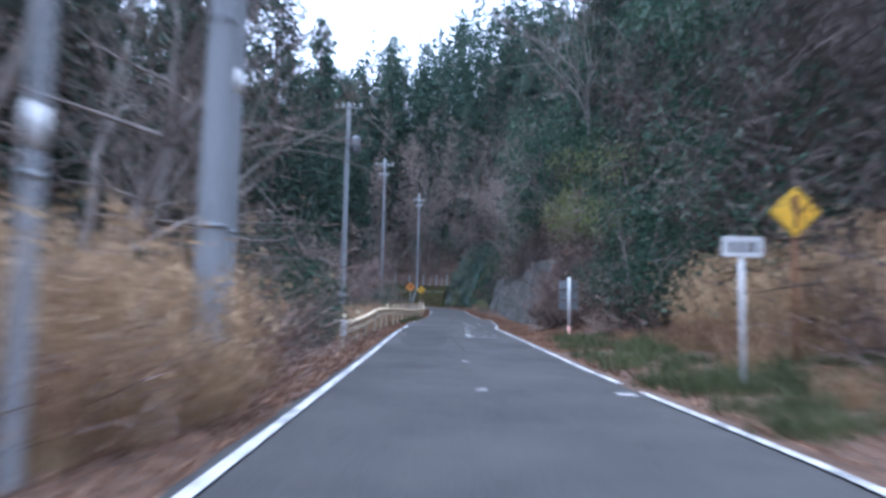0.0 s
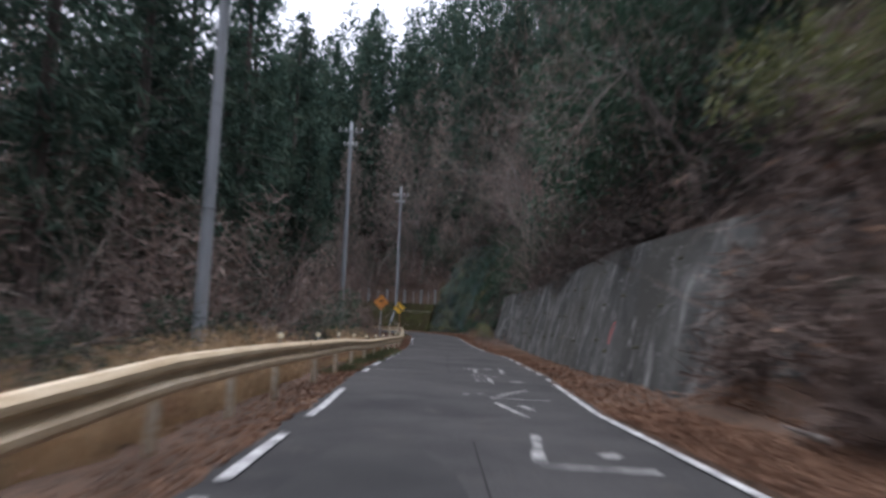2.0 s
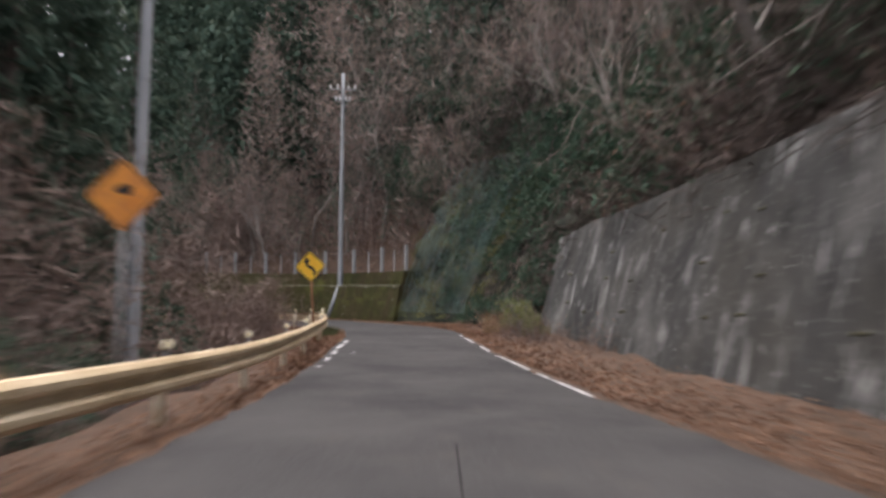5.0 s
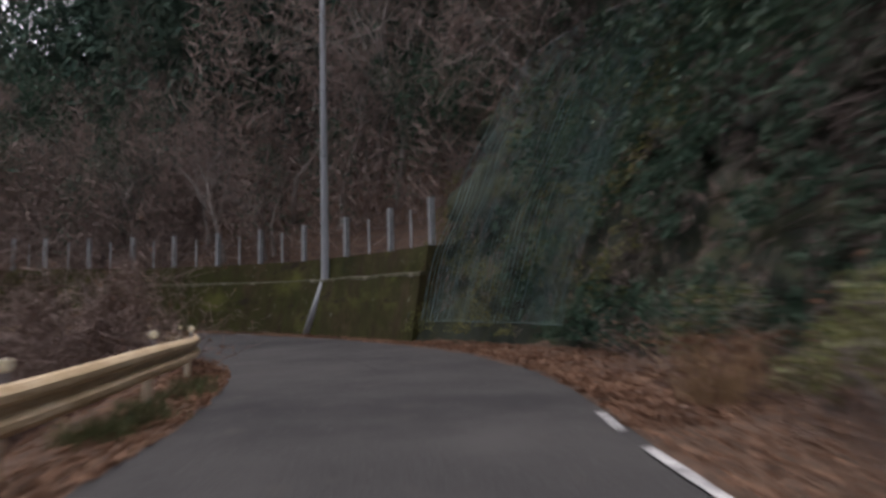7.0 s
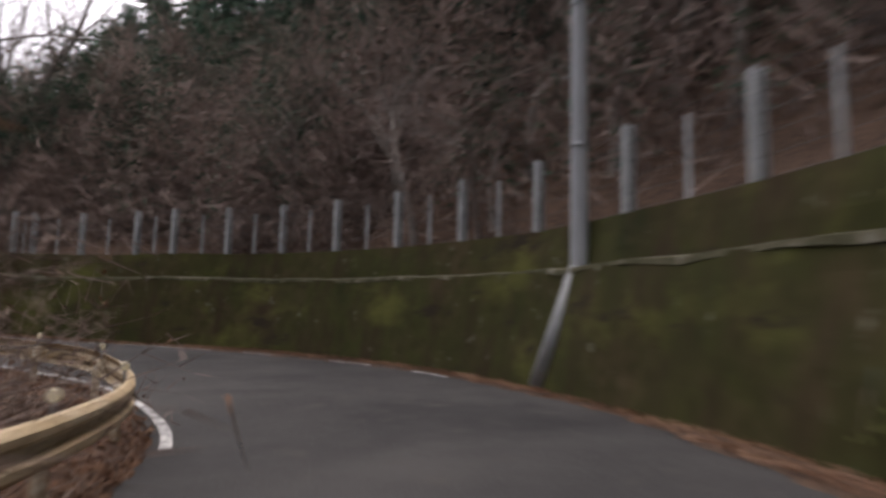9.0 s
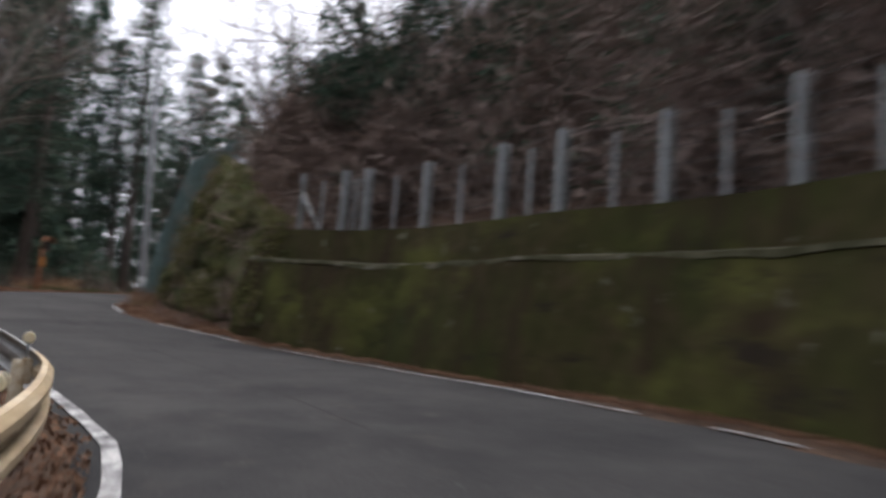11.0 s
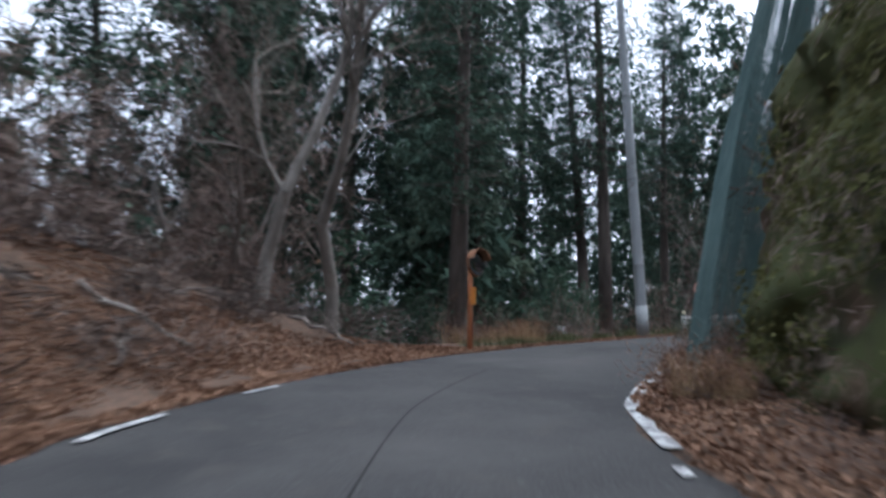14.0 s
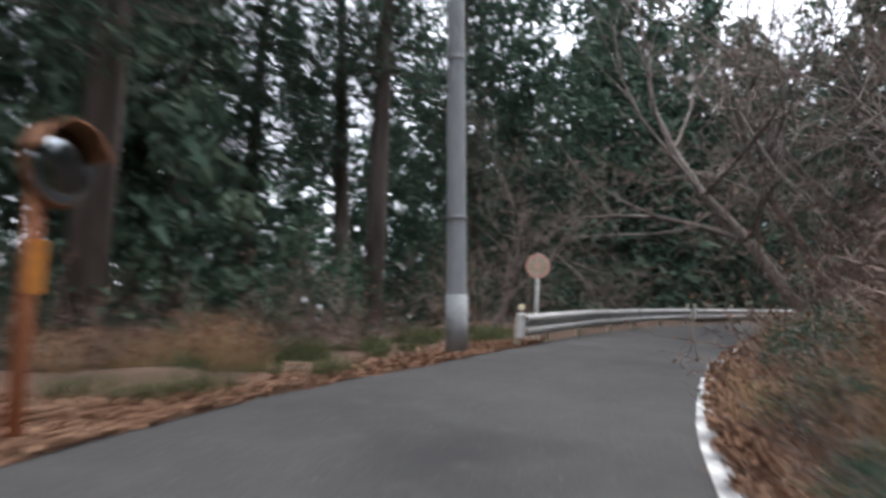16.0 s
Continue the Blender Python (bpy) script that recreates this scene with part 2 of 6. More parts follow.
CONCRETE = material("stained concrete", [(.03, .03, .029), (.055, .056, .054), (.095, .095, .09), (.16, .16, .15)], .5, .95, bump=.5, detail=12, stretch=(1.0, 1.0, .8), contrast=(.34, .7), spec=.1)


def add_stains(m, scale, stretch, low, high, colour):
    """A layer of dark stains or pale lime over a material."""
    t = m.node_tree
    b = t.nodes["Principled BSDF"]
    old = b.inputs["Base Color"].links[0].from_socket
    co, mp, nz, rp, mx = (t.nodes.new(k) for k in ("ShaderNodeTexCoord", "ShaderNodeMapping", "ShaderNodeTexNoise", "ShaderNodeValToRGB", "ShaderNodeMix"))
    mp.inputs["Scale"].default_value = stretch
    nz.inputs["Scale"].default_value, nz.inputs["Detail"].default_value, nz.inputs["Roughness"].default_value = scale, 9, .6
    rp.color_ramp.elements[0].position, rp.color_ramp.elements[1].position = low, high
    mx.data_type = "RGBA"
    t.links.new(co.outputs["Object"], mp.inputs["Vector"])
    t.links.new(mp.outputs[0], nz.inputs["Vector"])
    t.links.new(nz.outputs["Fac"], rp.inputs[0])
    t.links.new(rp.outputs[0], mx.inputs[0])
    t.links.new(old, mx.inputs[6])
    mx.inputs[7].default_value = (*colour, 1)
    t.links.new(mx.outputs[2], b.inputs["Base Color"])


add_stains(ASPHALT, .35, (1, 1, 1), .5, .7, (.028, .028, .029))
add_stains(ASPHALT, 1.9, (1, 1, 1), .58, .74, (.06, .056, .052))
add_stains(ASPHALT, 14.0, (1, 1, 1), .62, .7, (.075, .075, .073))
add_stains(CONCRETE, 1.0, (1.6, 1.6, .14), .5, .68, (.04, .041, .038))
add_stains(CONCRETE, 1.0, (2.6, 2.6, .2), .56, .7, (.3, .3, .29))
add_stains(CONCRETE, .22, (1, 1, 1.2), .48, .62, (.055, .054, .048))
add_stains(CONCRETE, 3.0, (1, 1, .5), .62, .72, (.24, .24, .23))
add_stains(CONCRETE, 1.7, (1, 1, .6), .58, .7, (.03, .031, .029))
add_stains(CONCRETE, 9.0, (1, 1, 1), .62, .7, (.3, .3, .29))
MOSS = material("mossy concrete", [(.017, .019, .009), (.042, .045, .014), (.056, .044, .022), (.08, .068, .042)], .5, .95, bump=.9, detail=12, fine=3.5, fine_colours=(.036, .034, .013), contrast=(.28, .78), spec=.1)
add_stains(MOSS, .8, (1.5, 1.5, .25), .5, .66, (.034, .023, .014))
add_stains(MOSS, .35, (1, 1, 1.6), .55, .7, (.085, .088, .024))
add_stains(MOSS, 3.0, (1, 1, 1), .64, .72, (.13, .125, .09))
add_stains(MOSS, 1.2, (.5, .5, 1.6), .6, .68, (.028, .022, .015))
LEDGE = material("bare ledge", [(.04, .04, .016), (.085, .08, .045), (.24, .23, .19)], 2.6, .9, bump=.4, contrast=(.4, .72))
ROCK = material("mossy rock", [(.03, .03, .02), (.062, .068, .028), (.095, .085, .046), (.18, .155, .115)], .8, .95, bump=1.0, detail=14, stretch=(1, 1, .45), fine=3.2, fine_colours=(.055, .062, .025), contrast=(.3, .74), spec=.1)
add_stains(ROCK, 1.3, (1.2, 1.2, .5), .52, .64, (.085, .06, .04))
add_stains(ROCK, 2.2, (1, 1, .8), .64, .71, (.21, .19, .15))
add_stains(ROCK, 2.6, (1, 1, .6), .52, .66, (.055, .062, .024))
CLIFFROCK = material("dark grey-green rock", [(.014, .018, .015), (.036, .042, .026), (.065, .068, .034), (.24, .25, .21)], .9, .95, bump=1.0, detail=12, fine=3, fine_colours=(.03, .036, .028), contrast=(.34, .8), spec=.1)
NET = material("green net", [(.12, .18, .175), (.19, .26, .25)], 3, .8, bump=.1, vary=.2, spec=.1)
# warm beige puts headlight glow into the rail's colour; the blotches are wear
HEADLITRAIL = material("weathered rail in headlight tint", [(.34, .26, .15), (.58, .47, .3), (.72, .64, .47)], 1.6, .45, .1, bump=.15, detail=10, stretch=(1, 1, 3), fine=12, fine_colours=(.38, .28, .16))
GREYRAIL = material("grey zinc rail", [(.19, .2, .2), (.29, .3, .3), (.42, .43, .42)], 1.6, .5, .2, bump=.15, detail=10, stretch=(1, 1, 3), fine=12, fine_colours=(.34, .33, .3))
CREAM = material("cream paint", [(.42, .37, .27), (.62, .57, .45)], 4, .6, bump=.1, fine=14, fine_colours=(.4, .31, .2))
WHITE = material("white paint", [(.5, .5, .48), (.74, .74, .72)], 5, .6, bump=.1)
POLE = material("grey concrete pole", [(.19, .205, .215), (.29, .305, .315), (.38, .39, .39)], 1.2, .8, bump=.2, stretch=(1, 1, .25), fine=20, fine_colours=(.3, .31, .32))
STEEL = material("grey steel", [(.18, .19, .2), (.34, .36, .37)], 3, .5, .5, bump=.1)
ROPE = material("dull wire rope", [(.07, .065, .06), (.13, .125, .12)], 6, .8, .2, bump=0)
POSTGREY = material("pale post", [(.164, .176, .180), (.271, .283, .291), (.377, .389, .398)], 2.5, .7, .1, bump=.2, fine=15, fine_colours=(.3, .31, .3))
ORANGE = material("faded orange sheet", [(.6, .22, .04), (.78, .34, .06)], 3, .55, bump=.05, fine=12, fine_colours=(.5, .2, .06))
YELLOW = material("yellow sheet", [(.82, .46, .03), (.9, .58, .05)], 3, .5, bump=.05)
DARK = material("black symbol", [(.02, .018, .016), (.05, .04, .03)], 6, .6, bump=.05)
RUST = material("rusty brown post", [(.14, .06, .03), (.3, .15, .08)], 5, .85, bump=.3)
MIRRORPOST = material("orange mirror post", [(.3, .1, .05), (.45, .18, .085)], 3, .6, bump=.1, fine=10, fine_colours=(.45, .2, .1))
RED = material("red paint", [(.3, .028, .028), (.42, .06, .055)], 6, .6, bump=.1)
REFLECT = material("reflector lens", [(.9, .8, .5), (.95, .9, .7)], 20, .25, bump=0, spec=.8)
BARK = material("grey-brown bark", [(.1, .085, .075), (.18, .157, .14), (.27, .245, .22)], 2.5, .95, bump=.8, stretch=(1, 1, .25), vary=.2)
TWIG = material("bare twigs", [(.14, .105, .09), (.25, .195, .167)], 1.2, .95, bump=0, vary=.35, spec=.1)
# plain dark brown stems, and a darkened twig colour for brush under tree shade
DARKSHADETWIG = material("dark brown or shade-darkened bare twigs", [(.06, .05, .044), (.125, .103, .09)], 1.2, .95, bump=0, vary=.35, spec=.1)
PALETWIG = material("pale bare twigs", [(.19, .145, .125), (.32, .255, .22)], 1.2, .95, bump=0, vary=.35, spec=.1)
SALMON = material("faded red paint", [(.58, .3, .24), (.7, .44, .37)], 6, .7, bump=.1)
DARKBARK = material("dark cedar bark", [(.04, .033, .029), (.085, .07, .06), (.13, .11, .096)], 2.5, .95, bump=.8, stretch=(1, 1, .2), vary=.25)
PALEBARK = material("pale bark", [(.14, .125, .11), (.28, .255, .225)], 2, .95, bump=.5, vary=.2)
CEDAR = material("cedar needles", [(.03, .056, .043), (.056, .086, .063), (.095, .118, .08)], .7, .9, bump=0, vary=.4, spec=.1, thin=.12)
BROAD = material("evergreen leaves", [(.026, .055, .038), (.046, .082, .053), (.085, .115, .072)], 1.0, .75, bump=0, vary=.45, spec=.15, thin=.18)
YELLOWLEAF = material("yellow-green leaves", [(.1, .12, .04), (.2, .2, .085)], 1.0, .6, bump=0, vary=.3, thin=.3)
DRYGRASS = material("dry grass", [(.25, .165, .095), (.42, .3, .175), (.54, .43, .27)], .8, .9, bump=0, vary=.35, spec=.15, thin=.2)
GRASS = material("green grass", [(.055, .068, .03), (.12, .13, .06)], 2, .8, bump=0, vary=.35, thin=.3)
MOSSLEAF = material("moss tufts", [(.085, .092, .03), (.18, .17, .07)], 1.0, .9, bump=0, vary=.3, thin=.2, spec=.1)
MIRROR = bpy.data.materials.new("mirror")
MIRROR.use_nodes = True
MIRROR.node_tree.nodes["Principled BSDF"].inputs["Metallic"].default_value = 1
MIRROR.node_tree.nodes["Principled BSDF"].inputs["Roughness"].default_value = .12
MIRROR.node_tree.nodes["Principled BSDF"].inputs["Base Color"].default_value = (.26, .28, .3, 1)


# ---- building helpers ----
def mesh_of(name, verts, faces, mat, smooth=False):
    me = bpy.data.meshes.new(name)
    me.from_pydata([tuple(map(float, v)) for v in verts], [], [tuple(map(int, f)) for f in faces])
    me.materials.append(mat)
    if smooth:
        me.polygons.foreach_set("use_smooth", [True] * len(me.polygons))
    me.update()
    return me


def raw(name, verts, faces, mat, parent=None, label="", smooth=False):
    ob = new(name, mesh_of(name, verts, faces, mat, smooth))
    if parent is not None:
        ob.parent = parent
    return tagged(ob, label)


def part(name, bm, mat, parent=None, label="", smooth=False):
    me = bpy.data.meshes.new(name)
    bm.to_mesh(me)
    bm.free()
    me.materials.append(mat)
    if smooth:
        me.polygons.foreach_set("use_smooth", [True] * len(me.polygons))
    ob = new(name, me)
    if parent is not None:
        ob.parent = parent
    return tagged(ob, label)


def thing(name, m, label, category, group="", kind=""):
    ob = new(name)
    ob.matrix_world = m
    ob.empty_display_size = .2
    return tagged(ob, label, category, group, kind)


def tube_data(points, radii, sides=8, cap=True):
    """A tapered tube along points."""
    points, radii = np.asarray(points, float), np.asarray(radii, float)
    verts, faces = [], []
    d = np.gradient(points, axis=0)
    for p, t, r in zip(points, d, radii):
        t = t / (np.linalg.norm(t) + 1e-9)
        a = np.cross(t, (0, 1, 0) if abs(t[1]) < .9 else (1, 0, 0))
        a /= np.linalg.norm(a)
        b = np.cross(t, a)
        for k in range(sides):
            w = 2 * math.pi * k / sides
            verts.append(p + r * (math.cos(w) * a + math.sin(w) * b))
    for i in range(len(points) - 1):
        for k in range(sides):
            k2 = (k + 1) % sides
            faces.append((i * sides + k, i * sides + k2, (i + 1) * sides + k2, (i + 1) * sides + k))
    if cap:
        faces.append(tuple(range(sides))[::-1])
        faces.append(tuple((len(points) - 1) * sides + k for k in range(sides)))
    return verts, faces


def rod(name, points, radii, mat, parent=None, label="", sides=10):
    v, f = tube_data(points, radii if np.ndim(radii) else [radii] * len(points), sides)
    return raw(name, v, f, mat, parent, label, smooth=True)


def box(name, size, centre, mat, parent=None, label="", bevel=.01, m=None):
    bm = bmesh.new()
    bmesh.ops.create_cube(bm, size=1, matrix=(m or Matrix()) @ Matrix.Translation(centre) @ Matrix.Diagonal((*size, 1)))
    if bevel:
        bmesh.ops.bevel(bm, geom=bm.edges[:], offset=min(bevel, min(size) * .3), segments=2, affect="EDGES")
    return part(name, bm, mat, parent, label)


def plate(name, outline, thick, mat, parent=None, label="", y=0.0):
    """A flat plate in the xz plane from y to y - thick."""
    bm = bmesh.new()
    low = [bm.verts.new((x, y, z)) for x, z in outline]
    f = bm.faces.new(low)
    up = bmesh.ops.extrude_face_region(bm, geom=[f])
    bmesh.ops.translate(bm, vec=(0, -thick, 0), verts=[v for v in up["geom"] if isinstance(v, bmesh.types.BMVert)])
    bmesh.ops.recalc_face_normals(bm, faces=bm.faces[:])
    return part(name, bm, mat, parent, label)


def rounded(points, r, k=4):
    """Outline with rounded corners."""
    out = []
    for i, p in enumerate(points):
        a, b, c = Vector(points[i - 1]), Vector(p), Vector(points[(i + 1) % len(points)])
        u, v = b + (a - b).normalized() * r, b + (c - b).normalized() * r
        for j in range(k + 1):
            w = j / k
            out.append(tuple((1 - w) ** 2 * u + 2 * w * (1 - w) * b + w * w * v))
    return out


def strip(s, left, right, lift, columns=2):
    """A strip of road surface between two lines."""
    s, left, right = np.asarray(s, float), np.broadcast_to(left, np.shape(s)), np.broadcast_to(right, np.shape(s))
    verts, faces = [], []
    for a, l, r in zip(s, left, right):
        verts.extend(at(np.full(columns, a), np.linspace(l, r, columns), lift))
    for i in range(len(s) - 1):
        for k in range(columns - 1):
            a = i * columns + k
            faces.append((a, a + 1, a + columns + 1, a + columns))
    return verts, faces


# ---- ground, road and its markings ----
def build_ground():
    xs = np.unique(np.concatenate([np.arange(-420, -75, 15), np.arange(-75, -62, 2.0), np.arange(-62, 22, .75), np.arange(22, 60, 2.5), np.arange(60, 400, 15)]))
    ys = np.unique(np.concatenate([np.arange(-320, -30, 15), np.arange(-30, -6, 2.0), np.arange(-6, 128, .75), np.arange(128, 170, 2.5), np.arange(170, 520, 15)]))
    gx, gy = np.meshgrid(xs, ys)
    xy = np.stack([gx.ravel(), gy.ravel()], 1)
    z = np.concatenate([land(c) for c in np.array_split(xy, 60)])
    s, n = near_road(xy)
    beyond = np.where(n > 0, n - lerp(s, RIGHT_S, RIGHT_N), lerp(s, LEFT_S, LEFT_N) - n)
    rough = np.clip((beyond - .5) / 3, 0, 1)
    for k in np.nonzero(rough > 0)[0]:
        z[k] += rough[k] * (.35 * noise.noise((xy[k, 0] * .35, xy[k, 1] * .35, 0)) + .16 * noise.noise((xy[k, 0] * 1.1, xy[k, 1] * 1.1, 3)))
    w, h = len(xs), len(ys)
    i = np.arange(w * h).reshape(h, w)
    faces = np.stack([i[:-1, :-1].ravel(), i[:-1, 1:].ravel(), i[1:, 1:].ravel(), i[1:, :-1].ravel()], 1)
    ob = raw("ground", np.c_[xy, z], faces, SOIL, smooth=True)
    return tagged(ob, "brown leaf-strewn forest soil on steep roadside slopes", "ground", kind="structure")


build_ground()
ss = np.arange(-30, 185.1, .75)
v, f = strip(ss, lerp(ss, LEFT_S, LEFT_N) - .14, lerp(ss, RIGHT_S, RIGHT_N) + .12, 0.0, 9)
jit = np.random.RandomState(4)
for i in range(len(ss)):
    for k, sg in ((0, -1), (8, 1)):
        r = rightward(ss[i])
        d = sg * jit.uniform(-.05, .09)
        v[i * 9 + k] = v[i * 9 + k] + np.array([r[0] * d, r[1] * d, -.03])
tagged(raw("road", v, f, ASPHALT, smooth=True), "narrow grey asphalt mountain road, worn and patched", "road", kind="structure")


def edge_line(name, s0, s1, xs, ns, width, keep, seed, inset=.0):
    """A worn painted edge line: ragged sides, with stretches missing."""
    rng = np.random.RandomState(seed)
    s = np.arange(s0, s1, .22)
    verts, faces, base = [], [], 0
    run = []
    gone = 0

    def flush():
        nonlocal base
        if len(run) > 1:
            a = np.array(run)
            vv, ff = strip(a[:, 0], a[:, 1], a[:, 2], .004)
            verts.extend(vv)
            faces.extend([tuple(q + base for q in g) for g in ff])
            base += len(vv)
        run.clear()

    for q in s:
        if gone > 0:
            gone -= 1
            continue
        if rng.rand() > keep:
            flush()
            gone = rng.randint(1, 4)
            continue
        c = lerp(q, xs, ns) + inset
        w = width * (1 + .16 * noise.noise((q * 1.3, seed, 0)) + rng.uniform(-.05, .05)) / 2
        run.append((q, c - w, c + w))
    flush()
    return tagged(raw(name, verts, faces, PAINT), "worn white painted edge line on the asphalt", "road marking", kind="structure")


edge_line("road_marking", -20, 36.5, LEFT_S, LEFT_N, .115, .985, 1, .05)
edge_line("road_marking", 42, 60, LEFT_S, LEFT_N, .14, .72, 2, .05)
edge_line("road_marking", 70, 78, LEFT_S, LEFT_N, .12, .86, 3, .05)
edge_line("road_marking", 97, 116.6, LEFT_S, LEFT_N, .13, .99, 4, .05)
edge_line("road_marking", 116.9, 127, LEFT_S, LEFT_N, .1, .78, 5, .05)
edge_line("road_marking", -20, 39.5, RIGHT_S, RIGHT_N, .11, .985, 6, -.05)
edge_line("road_marking", 39.5, 60, RIGHT_S, RIGHT_N, .1, .8, 7, -.05)
edge_line("road_marking", 66, 81, RIGHT_S, RIGHT_N, .1, .93, 8, -.05)
edge_line("road_marking", 101, 124, RIGHT_S, RIGHT_N, .09, .93, 9, -.08)
edge_line("road_marking", 124, 143, RIGHT_S, RIGHT_N, .14, .94, 10, .02)


def smear(s0, n0, s1, n1, width, mat, name, label, category, lift=.005, seed=0):
    """A painted or sealed bar on the road from one place to another, with ragged sides."""
    rng = np.random.RandomState(seed)
    k = max(3, int(math.hypot(s1 - s0, n1 - n0) / .18))
    a, b = at(s0, n0, lift), at(s1, n1, lift)
    d = b - a
    d /= np.linalg.norm(d)
    side = np.array([d[1], -d[0], 0])
    verts, faces = [], []
    for i in range(k + 1):
        u = i / k
        p = at(s0 + (s1 - s0) * u, n0 + (n1 - n0) * u, lift)
        w = width / 2 * rng.uniform(.7, 1.15)
        verts += [p - side * w, p + side * w]
    for i in range(k):
        faces.append((2 * i, 2 * i + 1, 2 * i + 3, 2 * i + 2))
    return tagged(raw(name, verts, faces, mat), label, category, kind="structure")


WORN = "worn white lettering on the asphalt, no longer readable"
for k, (a, b, c, d, w) in enumerate([
        (24.55, .97, 24.5, 1.9, .2), (25.15, .95, 25.05, 2.0, .22), (25.1, 1.02, 26.4, .98, .16), (25.75, 1.1, 25.7, 1.45, .2), (25.8, 1.5, 25.75, 1.98, .2),
        (27.1, .98, 27.0, 1.5, .24), (26.6, 1.85, 26.75, 2.0, .2), (28.75, 1.0, 28.6, 2.0, .16), (28.9, 1.02, 30.6, 1.22, .12), (29.3, 1.7, 29.5, 1.85, .2),
        (32.4, 1.35, 34.3, 1.1, .1), (33.4, 1.56, 34.0, 1.44, .13), (35.25, 1.08, 35.05, 2.08, .13), (35.3, 1.08, 37.4, 1.95, .07), (35.9, .62, 35.9, .74, .22),
        (36, .9, 36, 1.05, .22), (39.9, 1.05, 39.8, 1.28, .22), (39.4, 1.42, 41.4, 1.42, .1), (40.9, 1.05, 40.8, 1.34, .2), (42.3, 1.06, 42.1, 1.75, .22),
        (40.2, 1.93, 39.9, 2.12, .2), (43.6, 1.22, 45.7, 1.25, .13), (45.7, .98, 45.5, 1.3, .4), (43.6, 1.97, 45.9, 2.06, .13), (45.8, 1.55, 45.6, 1.8, .3), (43.55, -1.6, 43.5, -.62, .09)]):
    smear(a, b, c, d, w, PAINT if k < 6 else FADEDPAINT, "road_lettering", WORN, "road marking", .005, k)
for k, (a, b, c, d) in enumerate([(18, .62, 24, .42), (24, .42, 30, .5), (43, .5, 53, .3), (53, .3, 62, .2), (108, 1.4, 113, 1.1), (113, 1.1, 117, .62), (117, .62, 119, .0), (119, .0, 122, -.82), (122, -.82, 125.5, -1.02), (125.5, -1.02, 129, -1.05), (86, .5, 92, .9)]):
    smear(a, b, c, d, .022, SEAM, "road_seam", "dark sealed seam along the asphalt", "road seam", .003, 40 + k)


def asphalt_patch(s0, s1, n0, n1, seed):
    rng = np.random.RandomState(seed)
    s = np.linspace(s0, s1, 14)
    u = np.linspace(0, 1, 14)
    taper = np.sin(np.pi * np.clip(u, .03, .97)) ** .35
    mid = (n0 + n1) / 2
    l, r = mid + (n0 - mid) * taper + rng.uniform(-.08, .08, 14), mid + (n1 - mid) * taper + rng.uniform(-.08, .08, 14)
    v, f = strip(s, l, r, .003, 5)
    tagged(raw("asphalt_patch", v, f, PATCH, smooth=True), "darker patch of repaired asphalt in the road", "asphalt patch", kind="structure")


asphalt_patch(19.3, 30, -1.1, .35, 1)
for k, (a, b, w) in enumerate([(10.4, .53, .13), (15.1, .48, .15), (10.2, 2.45, .3), (73.6, -1.7, .12)]):
    smear(a, b, a + .12, b + .1, w, PAINT, "paint_fleck", "stray fleck of white paint on the asphalt", "road marking", .005, 70 + k)


# ---- walls along the road ----
def wall_solid(name, s, profile, mat, label, back=.6, rough=.0, seed=0):
    """A retaining wall: profile(s) gives pairs (n, h) from foot to top; closed at the back, top and ends."""
    verts, faces = [], []
    rows = []
    for q in s:
        pts = profile(q)
        pts = pts + [(pts[-1][0] + back, pts[-1][1]), (pts[-1][0] + back, -.4)]
        rows.append([at(q, n, h) for n, h in pts])
    c = len(rows[0])
    for row in rows:
        for k, p in enumerate(row):
            p = np.array(p)
            if rough and 0 < k < c - 2:
                r = rightward(s[0])
                p = p + rough * noise.noise((p[0] * .9, p[1] * .9, p[2] * .9 + seed)) * np.array([r[0], r[1], .3])
            verts.append(p)
    for i in range(len(rows) - 1):
        for k in range(c):
            k2 = (k + 1) % c
            faces.append((i * c + k, (i + 1) * c + k, (i + 1) * c + k2, i * c + k2))
    faces.append(tuple(range(c)))
    faces.append(tuple((len(rows) - 1) * c + k for k in range(c))[::-1])
    ob = raw(name, verts, faces, mat)
    return tagged(ob, label, "retaining wall", kind="structure")


def concrete_profile(s):
    top = float(lerp(s, [31, 32.5, 35, 38, 44, 60, 70, 77, 80], [3.0, 3.1, 3.25, 3.4, 3.65, 3.8, 3.9, 3.65, 3.3]))
    foot = 4.2
    k = 9
    return [(foot + .3 * (top * i / k), -.3 + (top + .3) * i / k) for i in range(k + 1)]


wall_solid("wall_concrete", np.linspace(31, 80, 100), concrete_profile, CONCRETE, "tall battered grey concrete retaining wall streaked with stains", rough=.07, seed=2)


weep = np.random.RandomState(6)
for h in (1.0, 1.95, 2.85):
    for s in np.arange(38, 79, 3.1):
        q, hh = s + weep.uniform(-1.1, 1.1), h + weep.uniform(-.25, .25)
        n = 4.2 + .3 * hh
        rod("weep_pipe", [at(q, n - .06, hh - .01), at(q, n + .15, hh + .02)], .025, LEDGE, bpy.data.objects["wall_concrete"], sides=8)
verts = []
for h in (.95, 1.1, 1.3, 1.5):
    verts += [at(41.12, 4.2 + .3 * h - .1, h), at(41.26, 4.2 + .3 * h - .1, h)]
tagged(raw("paint_mark", verts, [(2 * i, 2 * i + 1, 2 * i + 3, 2 * i + 2) for i in range(3)], RED), "short red painted stripe on the concrete wall", "paint mark", kind="structure")  # red_paint_mark


